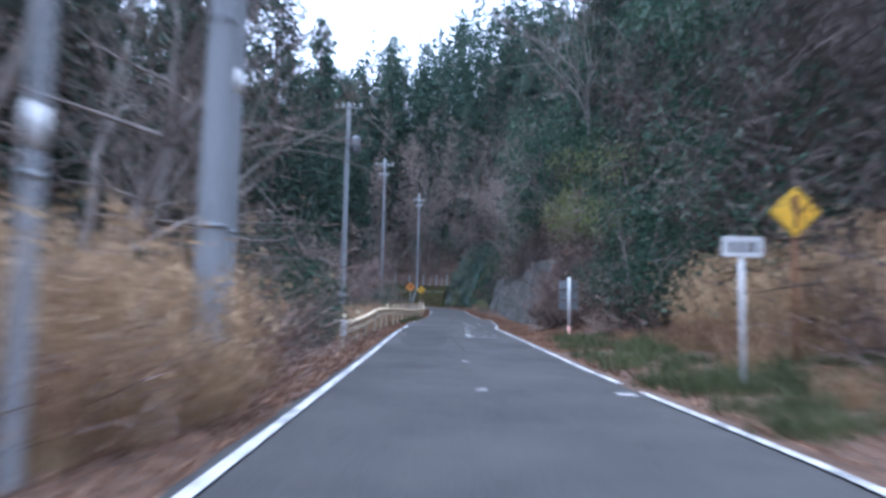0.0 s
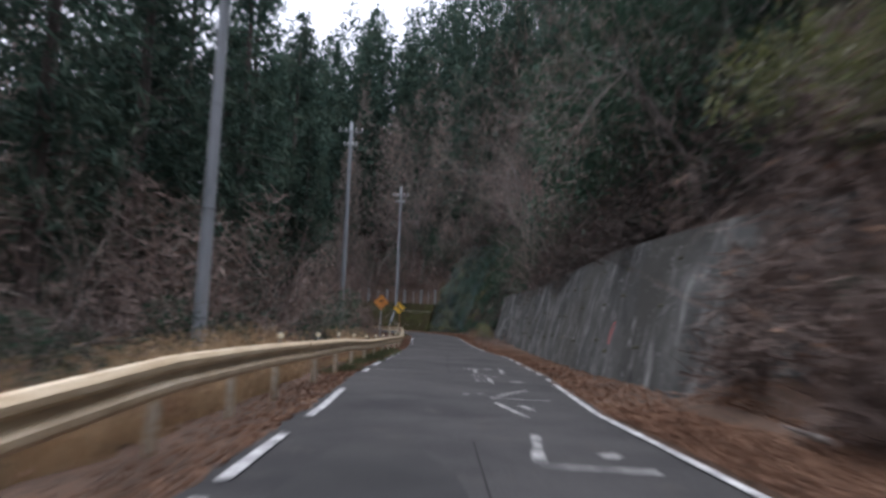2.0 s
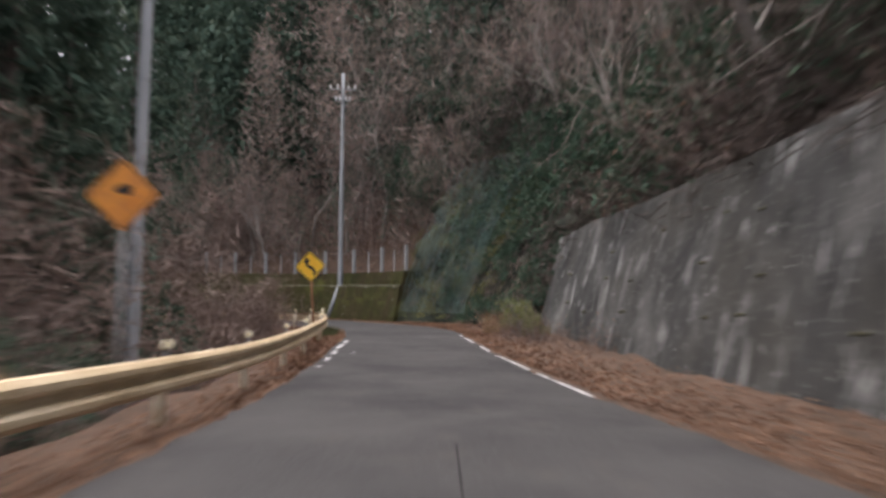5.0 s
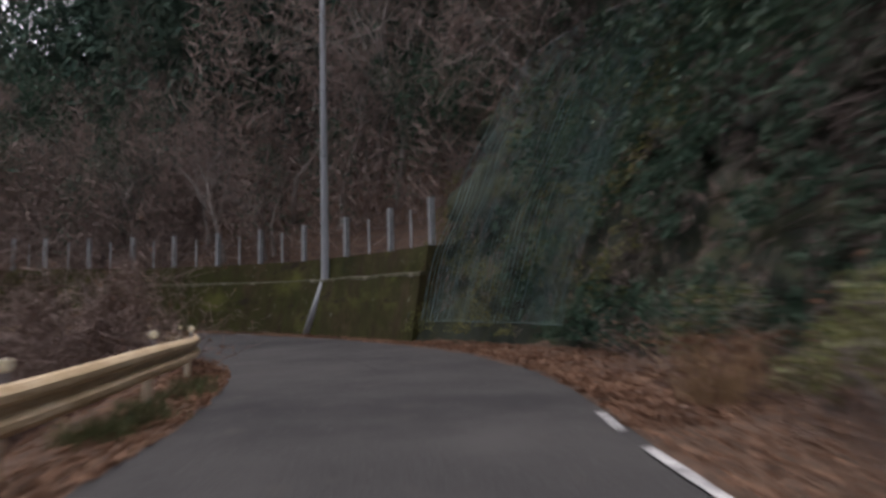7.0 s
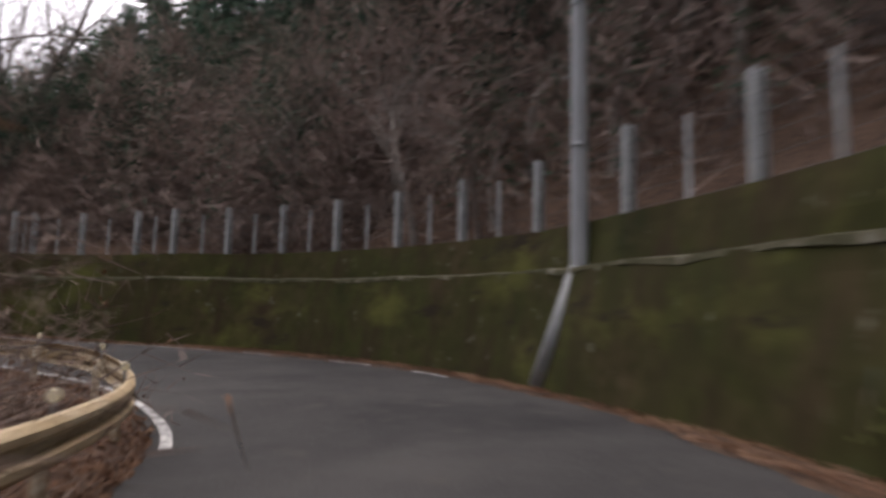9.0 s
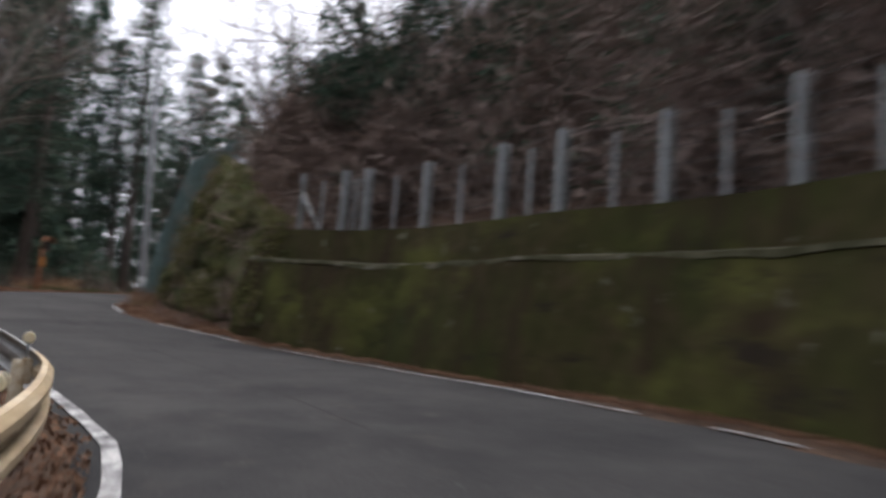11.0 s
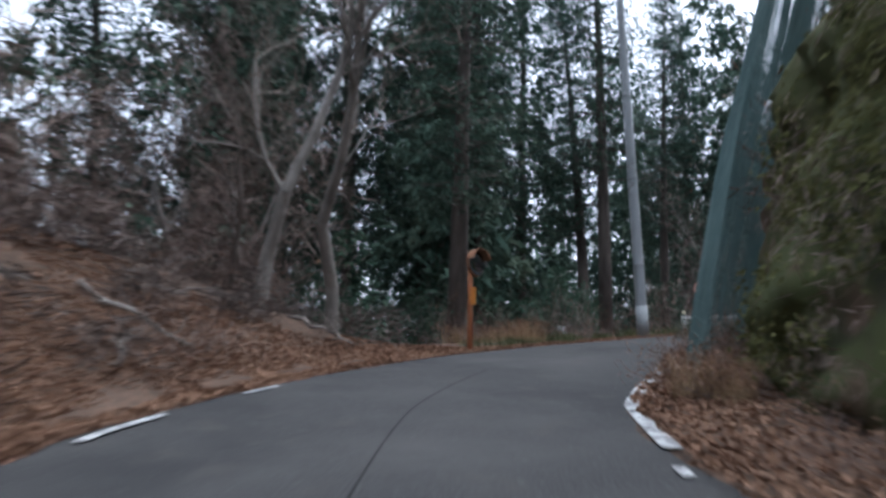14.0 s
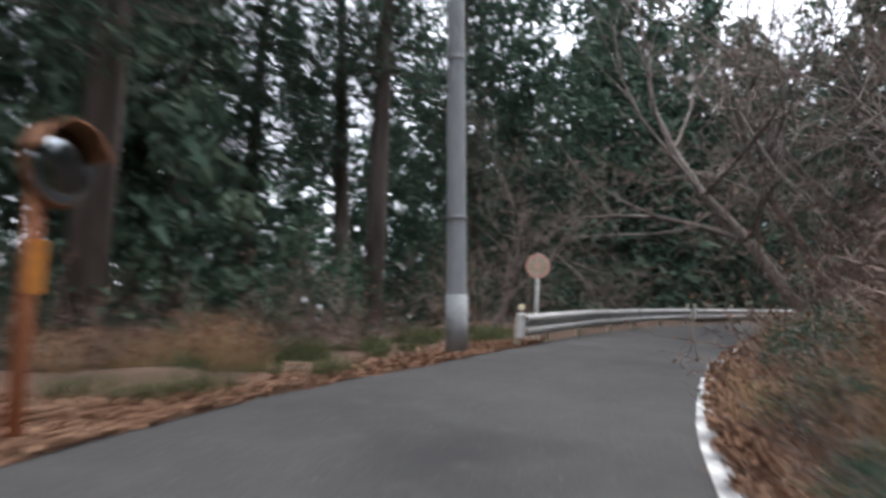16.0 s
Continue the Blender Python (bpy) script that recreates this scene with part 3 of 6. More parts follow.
def moss_profile(s):
    n = float(lerp(s, MOSS_S, MOSS_N))
    low = [(n + .15 * h, h) for h in (-.4, 0, .4, .8, 1.2, 1.6, 1.92)]
    return low + [(n + .5, 1.95), (n + .53, 2.2), (n + .57, 2.45), (n + .6, 2.68)]


moss_s = np.linspace(93.3, 119.7, 54)
wall_solid("wall_mossy", moss_s, moss_profile, MOSS, "low retaining wall covered in olive-green moss", rough=.06, seed=7)
rng = np.random.RandomState(11)
q, verts, faces = moss_s, [], []
for s in q:
    n = float(lerp(s, MOSS_S, MOSS_N))
    j = rng.uniform(-.07, .03)
    verts += [at(s, n + .27, 1.885 + j), at(s, n + .28, 1.955 + j * .5), at(s, n + .56, 1.985 + j * .3), at(s, n + .56, 1.88)]
for i in range(len(q) - 1):
    for k in range(4):
        a, b = 4 * i + k, 4 * i + (k + 1) % 4
        faces.append((a, a + 4, b + 4, b))
faces += [(0, 1, 2, 3), tuple(4 * (len(q) - 1) + k for k in (3, 2, 1, 0))]
tagged(raw("wall_ledge", verts, faces, LEDGE), "pale worn concrete ledge along the mossy wall", "ledge", kind="structure")


def crag(name, s0, s1, foot, top, lean, mat, label, category, seed, cell=.3, amp=.35, ribs=0.0):
    """A rough cliff face rising from the roadside, as one solid."""
    s = np.arange(s0, s1 + .01, cell)
    k = 30
    verts, faces = [], []
    for q in s:
        f0, t0 = foot(q), top(q)
        r = rightward(q)
        for i in range(k + 1):
            u = i / k
            h = -.4 + (t0 + .4) * u
            n = f0 + lean * h * (.6 + .5 * u)
            p = at(q, n, h)
            d = noise.fractal((p[0] * .5, p[1] * .5, p[2] * .5 + seed), .8, 2.1, 4) * amp
            d += noise.noise((p[0] * 2.3, p[1] * 2.3, p[2] * 2.3)) * amp * .3 + noise.noise((p[0] * 5.1, p[1] * 5.1, p[2] * 5.1 + seed)) * amp * .2
            d += ribs * abs(noise.noise((p[0] * .9 + p[2] * .5, p[1] * .9, p[2] * .25 + seed)))
            d *= min(1, u * 5)
            verts.append(p + np.array([r[0] * d, r[1] * d, d * .3]))
        verts.append(at(q, f0 + lean * t0 + 2.2, t0 - .6))
        verts.append(at(q, f0 + lean * t0 + 2.2, -.5))
    c = k + 3
    for i in range(len(s) - 1):
        for j in range(c):
            j2 = (j + 1) % c
            faces.append((i * c + j, (i + 1) * c + j, (i + 1) * c + j2, i * c + j2))
    faces += [tuple(range(c)), tuple((len(s) - 1) * c + j for j in range(c))[::-1]]
    return tagged(raw(name, verts, faces, mat, smooth=True), label, category, kind="structure")


def cliff_foot(s):
    return float(lerp(s, CLIFF_S, CLIFF_N)) - .1


def cliff_top(s):
    return float(lerp(s, [79, 82, 85, 88, 92, 95, 96.5], [4.0, 5.2, 6.6, 8.0, 8.0, 6.6, 4.2]))


def rock_foot(s):
    return float(lerp(s, ROCK_S, ROCK_N)) - .1


def rock_top(s):
    return float(lerp(s, [119, 120.5, 122, 124, 126, 128, 131, 134, 137], [2.2, 2.6, 3.3, 4.0, 4.4, 5.2, 5.2, 4.0, 1.0]))


def drape_foot(s):
    return float(lerp(s, [126.9, 128, 129.5, 131, 134, 136.4], [1.6, 1.55, 1.85, 2.05, 2.3, 2.7]))


def drape_top(s):
    return float(lerp(s, [126.9, 128.5, 131, 134, 136.4], [4.7, 5.0, 5.7, 6.6, 7.0]))


crag("cliff_netted", 79.6, 93.8, cliff_foot, cliff_top, .42, CLIFFROCK, "steep mossy rock cliff beside the road", "cliff", 3.0, .25, .75, .5)
crag("cliff_mossy", 118.4, 135.4, rock_foot, rock_top, .22, ROCK, "mossy rock outcrop at the bend", "cliff", 9.0, .2, .6, .5)


def hung_net(s0, s1, foot, top, lean, h0, label, seed, step=.13, over=.2, wide=(.006, .014), off=.4, gather=0.0):
    """A rockfall net of crossing strands hung over a cliff face."""
    rng = np.random.RandomState(seed)
    verts, faces = [], []

    def spot(s, h):
        t0 = top(s)
        s = s + ((s0 * .7 + s1 * .3) - s) * gather * max(0, h) / t0
        u = (h + .4) / (t0 + .4)
        n = foot(s) + lean * h * (.6 + .5 * u)
        p = at(s, n, h)
        r = rightward(s)
        d = -off - .1 * math.sin(s * 1.7 + seed) - .1 * noise.noise((s * .8, h * .6, seed))
        return p + np.array([r[0] * d, r[1] * d, .1])

    def ribbon(points, w):
        base = len(verts)
        for i, p in enumerate(points):
            a = points[min(i + 1, len(points) - 1)] - points[max(i - 1, 0)]
            side = np.cross(a, (0, 0, 1) if abs(a[2]) < np.linalg.norm(a) * .7 else (rightward(s0)[1], -rightward(s0)[0], 0))
            side = side / (np.linalg.norm(side) + 1e-9) * w
            verts.extend([p - side, p + side])
        for i in range(len(points) - 1):
            faces.append((base + 2 * i, base + 2 * i + 1, base + 2 * i + 3, base + 2 * i + 2))

    for s in np.arange(s0, s1, step):
        hs = np.linspace(h0, top(s) + over, 18)
        ribbon([spot(s + .05 * math.sin(h * 2 + s), h) for h in hs], rng.uniform(*wide))
    for h in np.arange(h0, over + max(top(s) for s in np.arange(s0, s1, 1.0)), step * 3):
        line = [s for s in np.arange(s0, s1, .5) if top(s) + over > h]
        if len(line) > 1:
            ribbon([spot(s, h + .04 * math.sin(s * 3 + h)) for s in line], rng.uniform(.002, .004))
    t = thing("rockfall_net", Matrix(), label, "net")
    raw("net_mesh", verts, faces, NET, t)
    q = np.arange(s0, s1, .4)
    rod("top_rope", [spot(s, top(s) + over - .05) for s in q], .014, STEEL, t, sides=5)
    rod("bottom_rope", [spot(s, h0) for s in q], .006, NET, t, sides=5)
    return t


hung_net(86.5, 92.7, cliff_foot, cliff_top, .42, .5, "blue-green rockfall net hung over the mossy cliff", 5, .15, .2, (.004, .012), .55)
hung_net(126.9, 136.4, drape_foot, drape_top, .2, .12, "blue-green rockfall net draped down beside the rock outcrop", 8, .06, .0, (.004, .0105), 0.0, .25)


# ---- guard rails ----
BEAM = [(-.0, .175), (.03, .165), (.075, .12), (.075, .07), (.02, .03), (.02, -.03), (.075, -.07), (.075, -.12), (.03, -.165), (0, -.175)]


def rail_height(s):
    return float(lerp(s, [18.6, 22, 24.5, 29, 33, 43, 49, 53, 60, 75, 80, 100, 130, 140], [.46, .47, .49, .64, .65, .65, .54, .53, .5, .43, .44, .5, .52, .32]))


def rail_place(s):
    return float(lerp(s, RAIL_S, RAIL_N))


def beam_part(s0, s1, line, parent, name="beam", label="", metal=HEADLITRAIL):
    """One length of W-shaped rail, with its thickness."""
    s = np.linspace(s0, s1, max(3, int((s1 - s0) / .5) + 1))
    outline = BEAM + [(x - .012, z) for x, z in BEAM[::-1]]
    c = len(outline)
    verts, faces = [], []
    for q in s:
        for x, z in outline:
            verts.append(at(q, line(q) + x, rail_height(q) + z))
    for i in range(len(s) - 1):
        for k in range(c):
            k2 = (k + 1) % c
            faces.append((i * c + k, i * c + k2, (i + 1) * c + k2, (i + 1) * c + k))
    for i in (0, len(s) - 1):
        for k in range(len(BEAM) - 1):
            faces.append((i * c + k, i * c + k + 1, i * c + c - 2 - k, i * c + c - 1 - k))
    return raw(name, verts, faces, metal, parent, label)


def rail_post(s, line, parent, lens=True):
    n = line(s) - .1
    a, b = at(s, n, -.5), at(s, n, rail_height(s) + .1)
    p = rod("post", [a, a + (b - a) * .5, b - (0, 0, .02), b], [.057, .057, .057, .04], CREAM, parent, sides=12)
    h = heading(s)
    m = Matrix.Translation(at(s, n + .06, rail_height(s))) @ Matrix.Rotation(radians(h), 4, "Z")
    box("bracket", (.1, .07, .22), (0, 0, 0), CREAM, parent, m=m)
    if lens:
        stem = rod("reflector_stem", [at(s, n + .05, rail_height(s) + .05), at(s, n + .05, rail_height(s) + .25)], .014, STEEL, parent, sides=6)
        bm = bmesh.new()
        m = Matrix.Translation(at(s, n + .05, rail_height(s) + .29)) @ Matrix.Rotation(radians(h), 4, "Z") @ Matrix.Rotation(radians(90), 4, "X")
        bmesh.ops.create_cone(bm, cap_ends=True, segments=16, radius1=.05, radius2=.05, depth=.035, matrix=m)
        bmesh.ops.bevel(bm, geom=bm.edges[:], offset=.006, segments=1, affect="EDGES")
        part("reflector", bm, REFLECT, parent, "round yellow-white reflector on the rail post")
    return p


rail = thing("guardrail", Matrix(), "weathered steel guardrail tinted headlight-beige, with round reflectors along the drop", "guardrail")
stops = [18.6, 22.1, 25.1, 28.9, 31.6, 34.2, 37.9] + [41.5 + 3.6 * k for k in range(10)] + [78.2, 79.2, 83.1] + [87.2 + 3.6 * k for k in range(8)] + [115.9, 119.0]
# past 107 the beams are plain grey, without the headlight tint
for a, b in zip(stops, stops[1:]):
    beam_part(a, b + .02, rail_place, rail, metal=GREYRAIL if a > 107 else HEADLITRAIL)
for q in stops:
    rail_post(q, rail_place, rail, q not in (25.1, 28.9, 31.6))


def end_sleeve(s, line, parent, way):
    """The rounded white end piece that wraps the end of the rail."""
    verts, faces = [], []
    k = 9
    for i in range(k):
        w = math.pi * i / (k - 1)
        ds, dn = -way * .13 * math.sin(w), .075 * math.cos(w) - .05
        for k2, h in enumerate((-.19, -.18, .18, .19)):
            t = .012 if k2 in (0, 3) else 0
            verts.append(at(s + ds + way * t, line(s) + dn, rail_height(s) + h))
    for i in range(k - 1):
        for j in range(3):
            a = i * 4 + j
            faces.append((a, a + 1, a + 5, a + 4))
    for j in (0, 3):
        faces.append(tuple(i * 4 + j for i in range(k)))
    return raw("end_sleeve", verts, faces, WHITE, parent, "white rounded end sleeve", smooth=False)


end_sleeve(18.6, rail_place, rail, 1)
end_sleeve(119.0, rail_place, rail, -1)


def far_rail(s):
    return float(lerp(s, [140, 141, 144, 147, 150, 156, 170], [-1.8, -1.6, -1.45, -1.45, -1.6, -1.8, -1.9]))


rail2 = thing("guardrail", Matrix(), "grey steel guardrail on the outside of the far bend", "guardrail")
stops2 = [140.8, 142.2, 144.3, 147.2, 150.1, 153, 155.8]
for a, b in zip(stops2, stops2[1:]):
    beam_part(a, b + .02, far_rail, rail2, metal=GREYRAIL)
for q in stops2:
    rail_post(q, far_rail, rail2, q in (140.8, 155.8))
end_sleeve(155.8, far_rail, rail2, -1)
rail3 = thing("guardrail", Matrix(), "grey steel guardrail beyond a break in the far bend", "guardrail")
stops3 = [156.5, 160, 164, 168, 172, 176]
for a, b in zip(stops3, stops3[1:]):
    beam_part(a, b + .02, far_rail, rail3, metal=GREYRAIL)
for q in stops3:
    rail_post(q, far_rail, rail3)
end_sleeve(156.5, far_rail, rail3, 1)
end_sleeve(140.8, far_rail, rail2, 1)

# ---- fence on the mossy wall ----
fence = thing("rockfall_fence", Matrix(), "rockfall fence of pale posts and wire ropes along a mossy wall", "fence")
fence_s = [93.4, 95.56, 97.75, 99.97, 102.0, 103.93, 105.75, 107.37, 109.15, 110.77, 112.04, 114.4, 116.1, 116.86, 118.5]


def fence_at(s, h):
    return at(s, float(lerp(s, MOSS_S, MOSS_N)) + .78, h)


for k, s in enumerate(fence_s):
    a, b = fence_at(s, 2.3), fence_at(s, 4.05)
    slim = .62 if k == len(fence_s) - 1 else 1.0
    m = Matrix.Translation((a + b) / 2) @ Matrix.Rotation(radians(heading(s)), 4, "Z") @ Matrix.Diagonal((slim, slim, 1, 1))
    bm = bmesh.new()
    for size, c in (((.15, .02, 1.75), (0, -.065, 0)), ((.15, .02, 1.75), (0, .065, 0)), ((.02, .11, 1.75), (0, 0, 0))):
        bmesh.ops.create_cube(bm, size=1, matrix=m @ Matrix.Rotation(radians(90), 4, "Z") @ Matrix.Translation(c) @ Matrix.Diagonal((*size, 1)))
    part("fence_post", bm, POSTGREY, fence)
    if k < len(fence_s) - 1:
        mid = (s + fence_s[k + 1]) / 2
        m2 = Matrix.Translation(fence_at(mid, 3.1)) @ Matrix.Rotation(radians(heading(mid)), 4, "Z")
        box("spacer", (.035, .09, 1.5), (0, 0, 0), POSTGREY, fence, bevel=.006, m=m2)
for h in (2.75, 3.0, 3.25, 3.5, 3.75, 3.98):
    q = np.arange(fence_s[0] - .6, fence_s[-1] + .01, .5)
    rod("wire_rope", [fence_at(s, h - .02 * math.sin(math.pi * ((s - 95) % 2.15) / 2.15)) for s in q], .005, ROPE, fence, sides=5)
a = fence_at(fence_s[-1], 3.6)
rod("brace", [a, fence_at(fence_s[-1] - .95, 2.5)], .035, POSTGREY, fence, sides=8)


# ---- utility poles ----
def utility_pole(base, height, r0, label, lean=(0, 0), arm=None, can=False, steps=True, band=False, tag=None):
    base = np.array(base, float)
    t = thing("utility_pole", Matrix.Translation(base), label, "utility pole")
    top = np.array([lean[0], lean[1], height])
    pts = [np.array([0, 0, -.8])] + [top * u for u in np.linspace(0, 1, 9)]
    rod("shaft", pts, np.linspace(r0, r0 * .6, 10), POLE, t, sides=16)
    if band:
        rod("base_band", [top * .0, top * (.9 / height)], [r0 * 1.03, r0 * 1.02], POSTGREY, t, "paler weathered band", sides=16)
    if tag:
        r = r0 * (1 - .4 * tag[0] / height) + .004
        rod("label_plate", [top * (tag[0] / height), top * (tag[1] / height)], [r, r], WHITE, t, "white label wrapped round the pole", sides=16)
    for h in np.arange(2.0, height - 2, 2.4):
        r = r0 - r0 * .4 * h / height
        rod("clamp", [top * (h / height), top * ((h + .05) / height)], [r * 1.06] * 2, STEEL, t, sides=14)
    if steps:
        for i, h in enumerate(np.arange(3.2, height - 1.2, .9)):
            r = r0 - r0 * .4 * h / height
            c = top * (h / height)
            rod("step_bolt", [c, c + np.array([(r + .13) * (1 if i % 2 else -1), 0, 0])], .011, STEEL, t, sides=5)
    for h, w, turn in (arm or []):
        m = Matrix.Translation(top * (h / height)) @ Matrix.Rotation(radians(turn), 4, "Z")
        box("crossarm", (w, .08, .08), (0, -.12, 0), POSTGREY, t, m=m)
        for x in (-w * .45, -w * .2, w * .2, w * .45):
            v, f = tube_data([(0, 0, .04), (0, 0, .09), (0, 0, .13), (0, 0, .2), (0, 0, .26)], [.02, .055, .035, .055, .03], 10)
            mm = m @ Matrix.Translation((x, -.12, 0))
            raw("insulator", [mm @ Vector(p) for p in v], f, WHITE, t, smooth=True)
        rod("arm_brace", [m @ Vector((w * .35, -.12, -.03)), m @ Vector((0, -.1, -.6))], .018, STEEL, t, sides=5)
    if can:
        h = height - 2.2
        c = top * (h / height) + np.array([.42, -.1, 0])
        v, f = tube_data([c + (0, 0, -.45), c + (0, 0, -.42), c + (0, 0, .3), c + (0, 0, .36), c + (0, 0, .42)], [.2, .25, .25, .22, .1], 16)
        raw("transformer", v, f, STEEL, t, "grey can-shaped transformer", smooth=True)
        box("transformer_bracket", (.3, .08, .1), tuple(c + (-.28, 0, 0)), STEEL, t)
    return t


def grounded(s, n, sink=.0):
    p = at(s, n)
    return np.array([p[0], p[1], land(p[None, :2])[0] - sink])


P_CONC = "tall grey concrete utility pole by the roadside"
utility_pole(grounded(8.6, -2.6), 11, .19, "thick weathered grey utility pole among dry bushes", steps=False)
utility_pole(grounded(9.3, -2.58), 11, .075, "slim grey pole beside a thicker utility pole", tag=(3.75, 4.05))
utility_pole(grounded(5.0, -2.72), 9, .07, "pale blue-grey slim roadside pole with a white label", steps=False, tag=(2.2, 2.5))
utility_pole((-4.2, 38.9, .5), 12.2, .17, "grey concrete utility pole with a transformer below the road's edge", can=True, arm=[(11.9, 1.4, 0)])
utility_pole((-4.3, 74.2, 0), 17.6, .19, "tall grey concrete utility pole with a crossarm among bare bushes", arm=[(16.9, 1.7, 0), (15.9, .9, 0)])
pb = at(98.5, 4.97)
utility_pole((pb[0], pb[1], pb[2] + 1.9), 12.9, .15, "slim grey concrete utility pole standing in the mossy wall", arm=[(11.9, 1.6, 0), (11.2, .9, 0)])
utility_pole(grounded(121.6, -3.95, .1), 10, .19, "blue-grey concrete utility pole at the foot of a leafy bank", lean=(.1, -.35))
utility_pole((-43.0, 110.8, float(land([(-43.0, 110.8)])[0]) - .05), 12, .16, "pale concrete utility pole with a paler band at its foot", lean=(-.22, -.54), band=True, steps=False)
# the pale casing that slopes down the wall below the pole
v, f = tube_data([at(98.5, 4.95, 1.95), at(99.0, 4.66, .05)], [.14, .16], 10)
tagged(raw("pole_footing", v, f, POSTGREY, smooth=True), "pale concrete footing sloping down the mossy wall", "footing")


# ---- road signs ----
def sign_pose(s, n, turn=0, h=0.0):
    p = grounded(s, n)
    return Matrix.Translation(p + (0, 0, h)) @ Matrix.Rotation(radians(heading(s) + turn), 4, "Z")


def diamond(side):
    d = side / math.sqrt(2)
    return rounded([(0, -d), (d, 0), (0, d), (-d, 0)], side * .12)


S_ARROW = [(.09, -.24), (.115, -.16), (.07, -.07), (-.03, -.01), (-.09, .05), (-.085, .13)]


def warning_sign(m, height, side, face, pole_mat, label, symbol, lean=0.0, way=1):
    t = thing("warning_sign", m @ Matrix.Rotation(radians(lean), 4, "Y"), label, "road sign")
    rod("pole", [(0, .03, -.4), (0, .03, height * .5), (0, .03, height + side * .45)], .032, pole_mat, t, sides=10)
    for z in (height - .12, height + .12):
        box("clamp", (.14, .05, .035), (0, .0, z), STEEL, t)
    bm = bmesh.new()
    f = bm.faces.new([bm.verts.new((x, -.035, height + z)) for x, z in diamond(side)])
    up = bmesh.ops.extrude_face_region(bm, geom=[f])
    bmesh.ops.translate(bm, vec=(0, .012, 0), verts=[q for q in up["geom"] if isinstance(q, bmesh.types.BMVert)])
    bmesh.ops.recalc_face_normals(bm, faces=bm.faces[:])
    panel = part("panel", bm, face, t)
    ring, inner = diamond(side * .93), diamond(side * .88)
    verts = [(x, -.0365, height + z) for x, z in ring] + [(x, -.0365, height + z) for x, z in inner]
    k = len(ring)
    raw("border", verts, [(i, (i + 1) % k, k + (i + 1) % k, k + i) for i in range(k)], DARK, panel)
    if symbol == "curve":
        verts, faces = [], []
        c = [Vector((p[0] * way, p[1])) * side / .6 for p in S_ARROW]
        for i, p in enumerate(c):
            d = (c[min(i + 1, len(c) - 1)] - c[max(i - 1, 0)]).normalized()
            nrm = Vector((-d.y, d.x)) * .04 * side / .6
            verts += [(p.x - nrm.x, -.038, height + p.y - nrm.y), (p.x + nrm.x, -.038, height + p.y + nrm.y)]
        faces = [(2 * i, 2 * i + 1, 2 * i + 3, 2 * i + 2) for i in range(len(c) - 1)]
        tip = c[-1]
        b = len(verts)
        verts += [(tip.x - .1 * side / .6, -.038, height + tip.y - .02), (tip.x + .1 * side / .6, -.038, height + tip.y), (tip.x + .0 * side / .6, -.038, height + tip.y + .13 * side / .6)]
        faces.append((b, b + 1, b + 2))
        raw("symbol", verts, faces, DARK, panel, "black winding-road arrow")
    elif symbol == "blob":
        pts = rounded([(-.12, .0), (.1, -.03), (.12, .09), (-.03, .1)], .03)
        raw("symbol", [(x, -.038, height + .03 + z) for x, z in pts], [tuple(range(len(pts)))], DARK, panel, "worn dark pictogram")
    else:
        pts = [(-.035, -.25), (.035, -.25), (.03, -.02), (.06, .05), (.05, .26), (-.05, .26), (-.06, .05), (-.03, -.02)]
        raw("symbol", [(x, -.038, height + z) for x, z in pts], [tuple(range(len(pts)))], RUST, panel, "worn dark pictogram")
    return t


warning_sign(sign_pose(64.2, -3.68, 0), 2.55, .63, ORANGE, POSTGREY, "faded orange diamond warning sign on a pale post behind the rail", "blob")
def ground_under(x, y):
    return float(land([(x, y)])[0])


def placed_sign(x, y, z, turn, *rest):
    g = ground_under(x, y)
    return warning_sign(Matrix.Translation((x, y, g)) @ Matrix.Rotation(radians(turn), 4, "Z"), z - g, *rest)


placed_sign(-.3, 77.55, 4.93, heading(77.5) - 6, .63, YELLOW, RUST, "yellow diamond winding-road sign on a rusty leaning post", "curve", -4)
placed_sign(-22.1, 99.8, 6.78, heading(112), .39, ORANGE, POSTGREY, "faded orange diamond curve sign on a grey post", "curve", 0.0, -1)
warning_sign(sign_pose(11.7, 5.45, 0), 2.45, .58, YELLOW, RUST, "yellow diamond warning sign on a rusty brown post by the verge", "bar")

# white road-number board
wb = thing("road_number_sign", sign_pose(10.4, 4.1), "small white board on a white post at the grassy verge", "road sign")
rod("pole", [(0, 0, -.3), (0, 0, 1.0), (0, 0, 1.95)], .036, WHITE, wb, sides=10)
plate("panel", rounded([(-.28, 1.78), (.28, 1.78), (.28, 2.06), (-.28, 2.06)], .03), .012, WHITE, wb, y=-.04)
for i, x in enumerate((-.15, -.04, .07, .16)):
    raw("lettering", [(x - .03, -.0535, 1.84), (x + .03, -.0535, 1.84), (x + .025, -.0535, 1.99), (x - .025, -.0535, 1.99)], [(0, 1, 2, 3)], DARK, wb, "unreadable dark lettering")

# white post with dark plates at its back
dp = thing("sign_post", sign_pose(23.8, 4.04, 4), "white post with red foot carrying three dark plates", "sign post")
rod("post", [(0, 0, .36), (0, 0, 1.0), (0, 0, 1.86)], [.055, .052, .05], WHITE, dp, sides=12)
rod("red_foot", [(0, 0, -.4), (0, 0, .36)], .056, SALMON, dp, "faded red foot", sides=12)
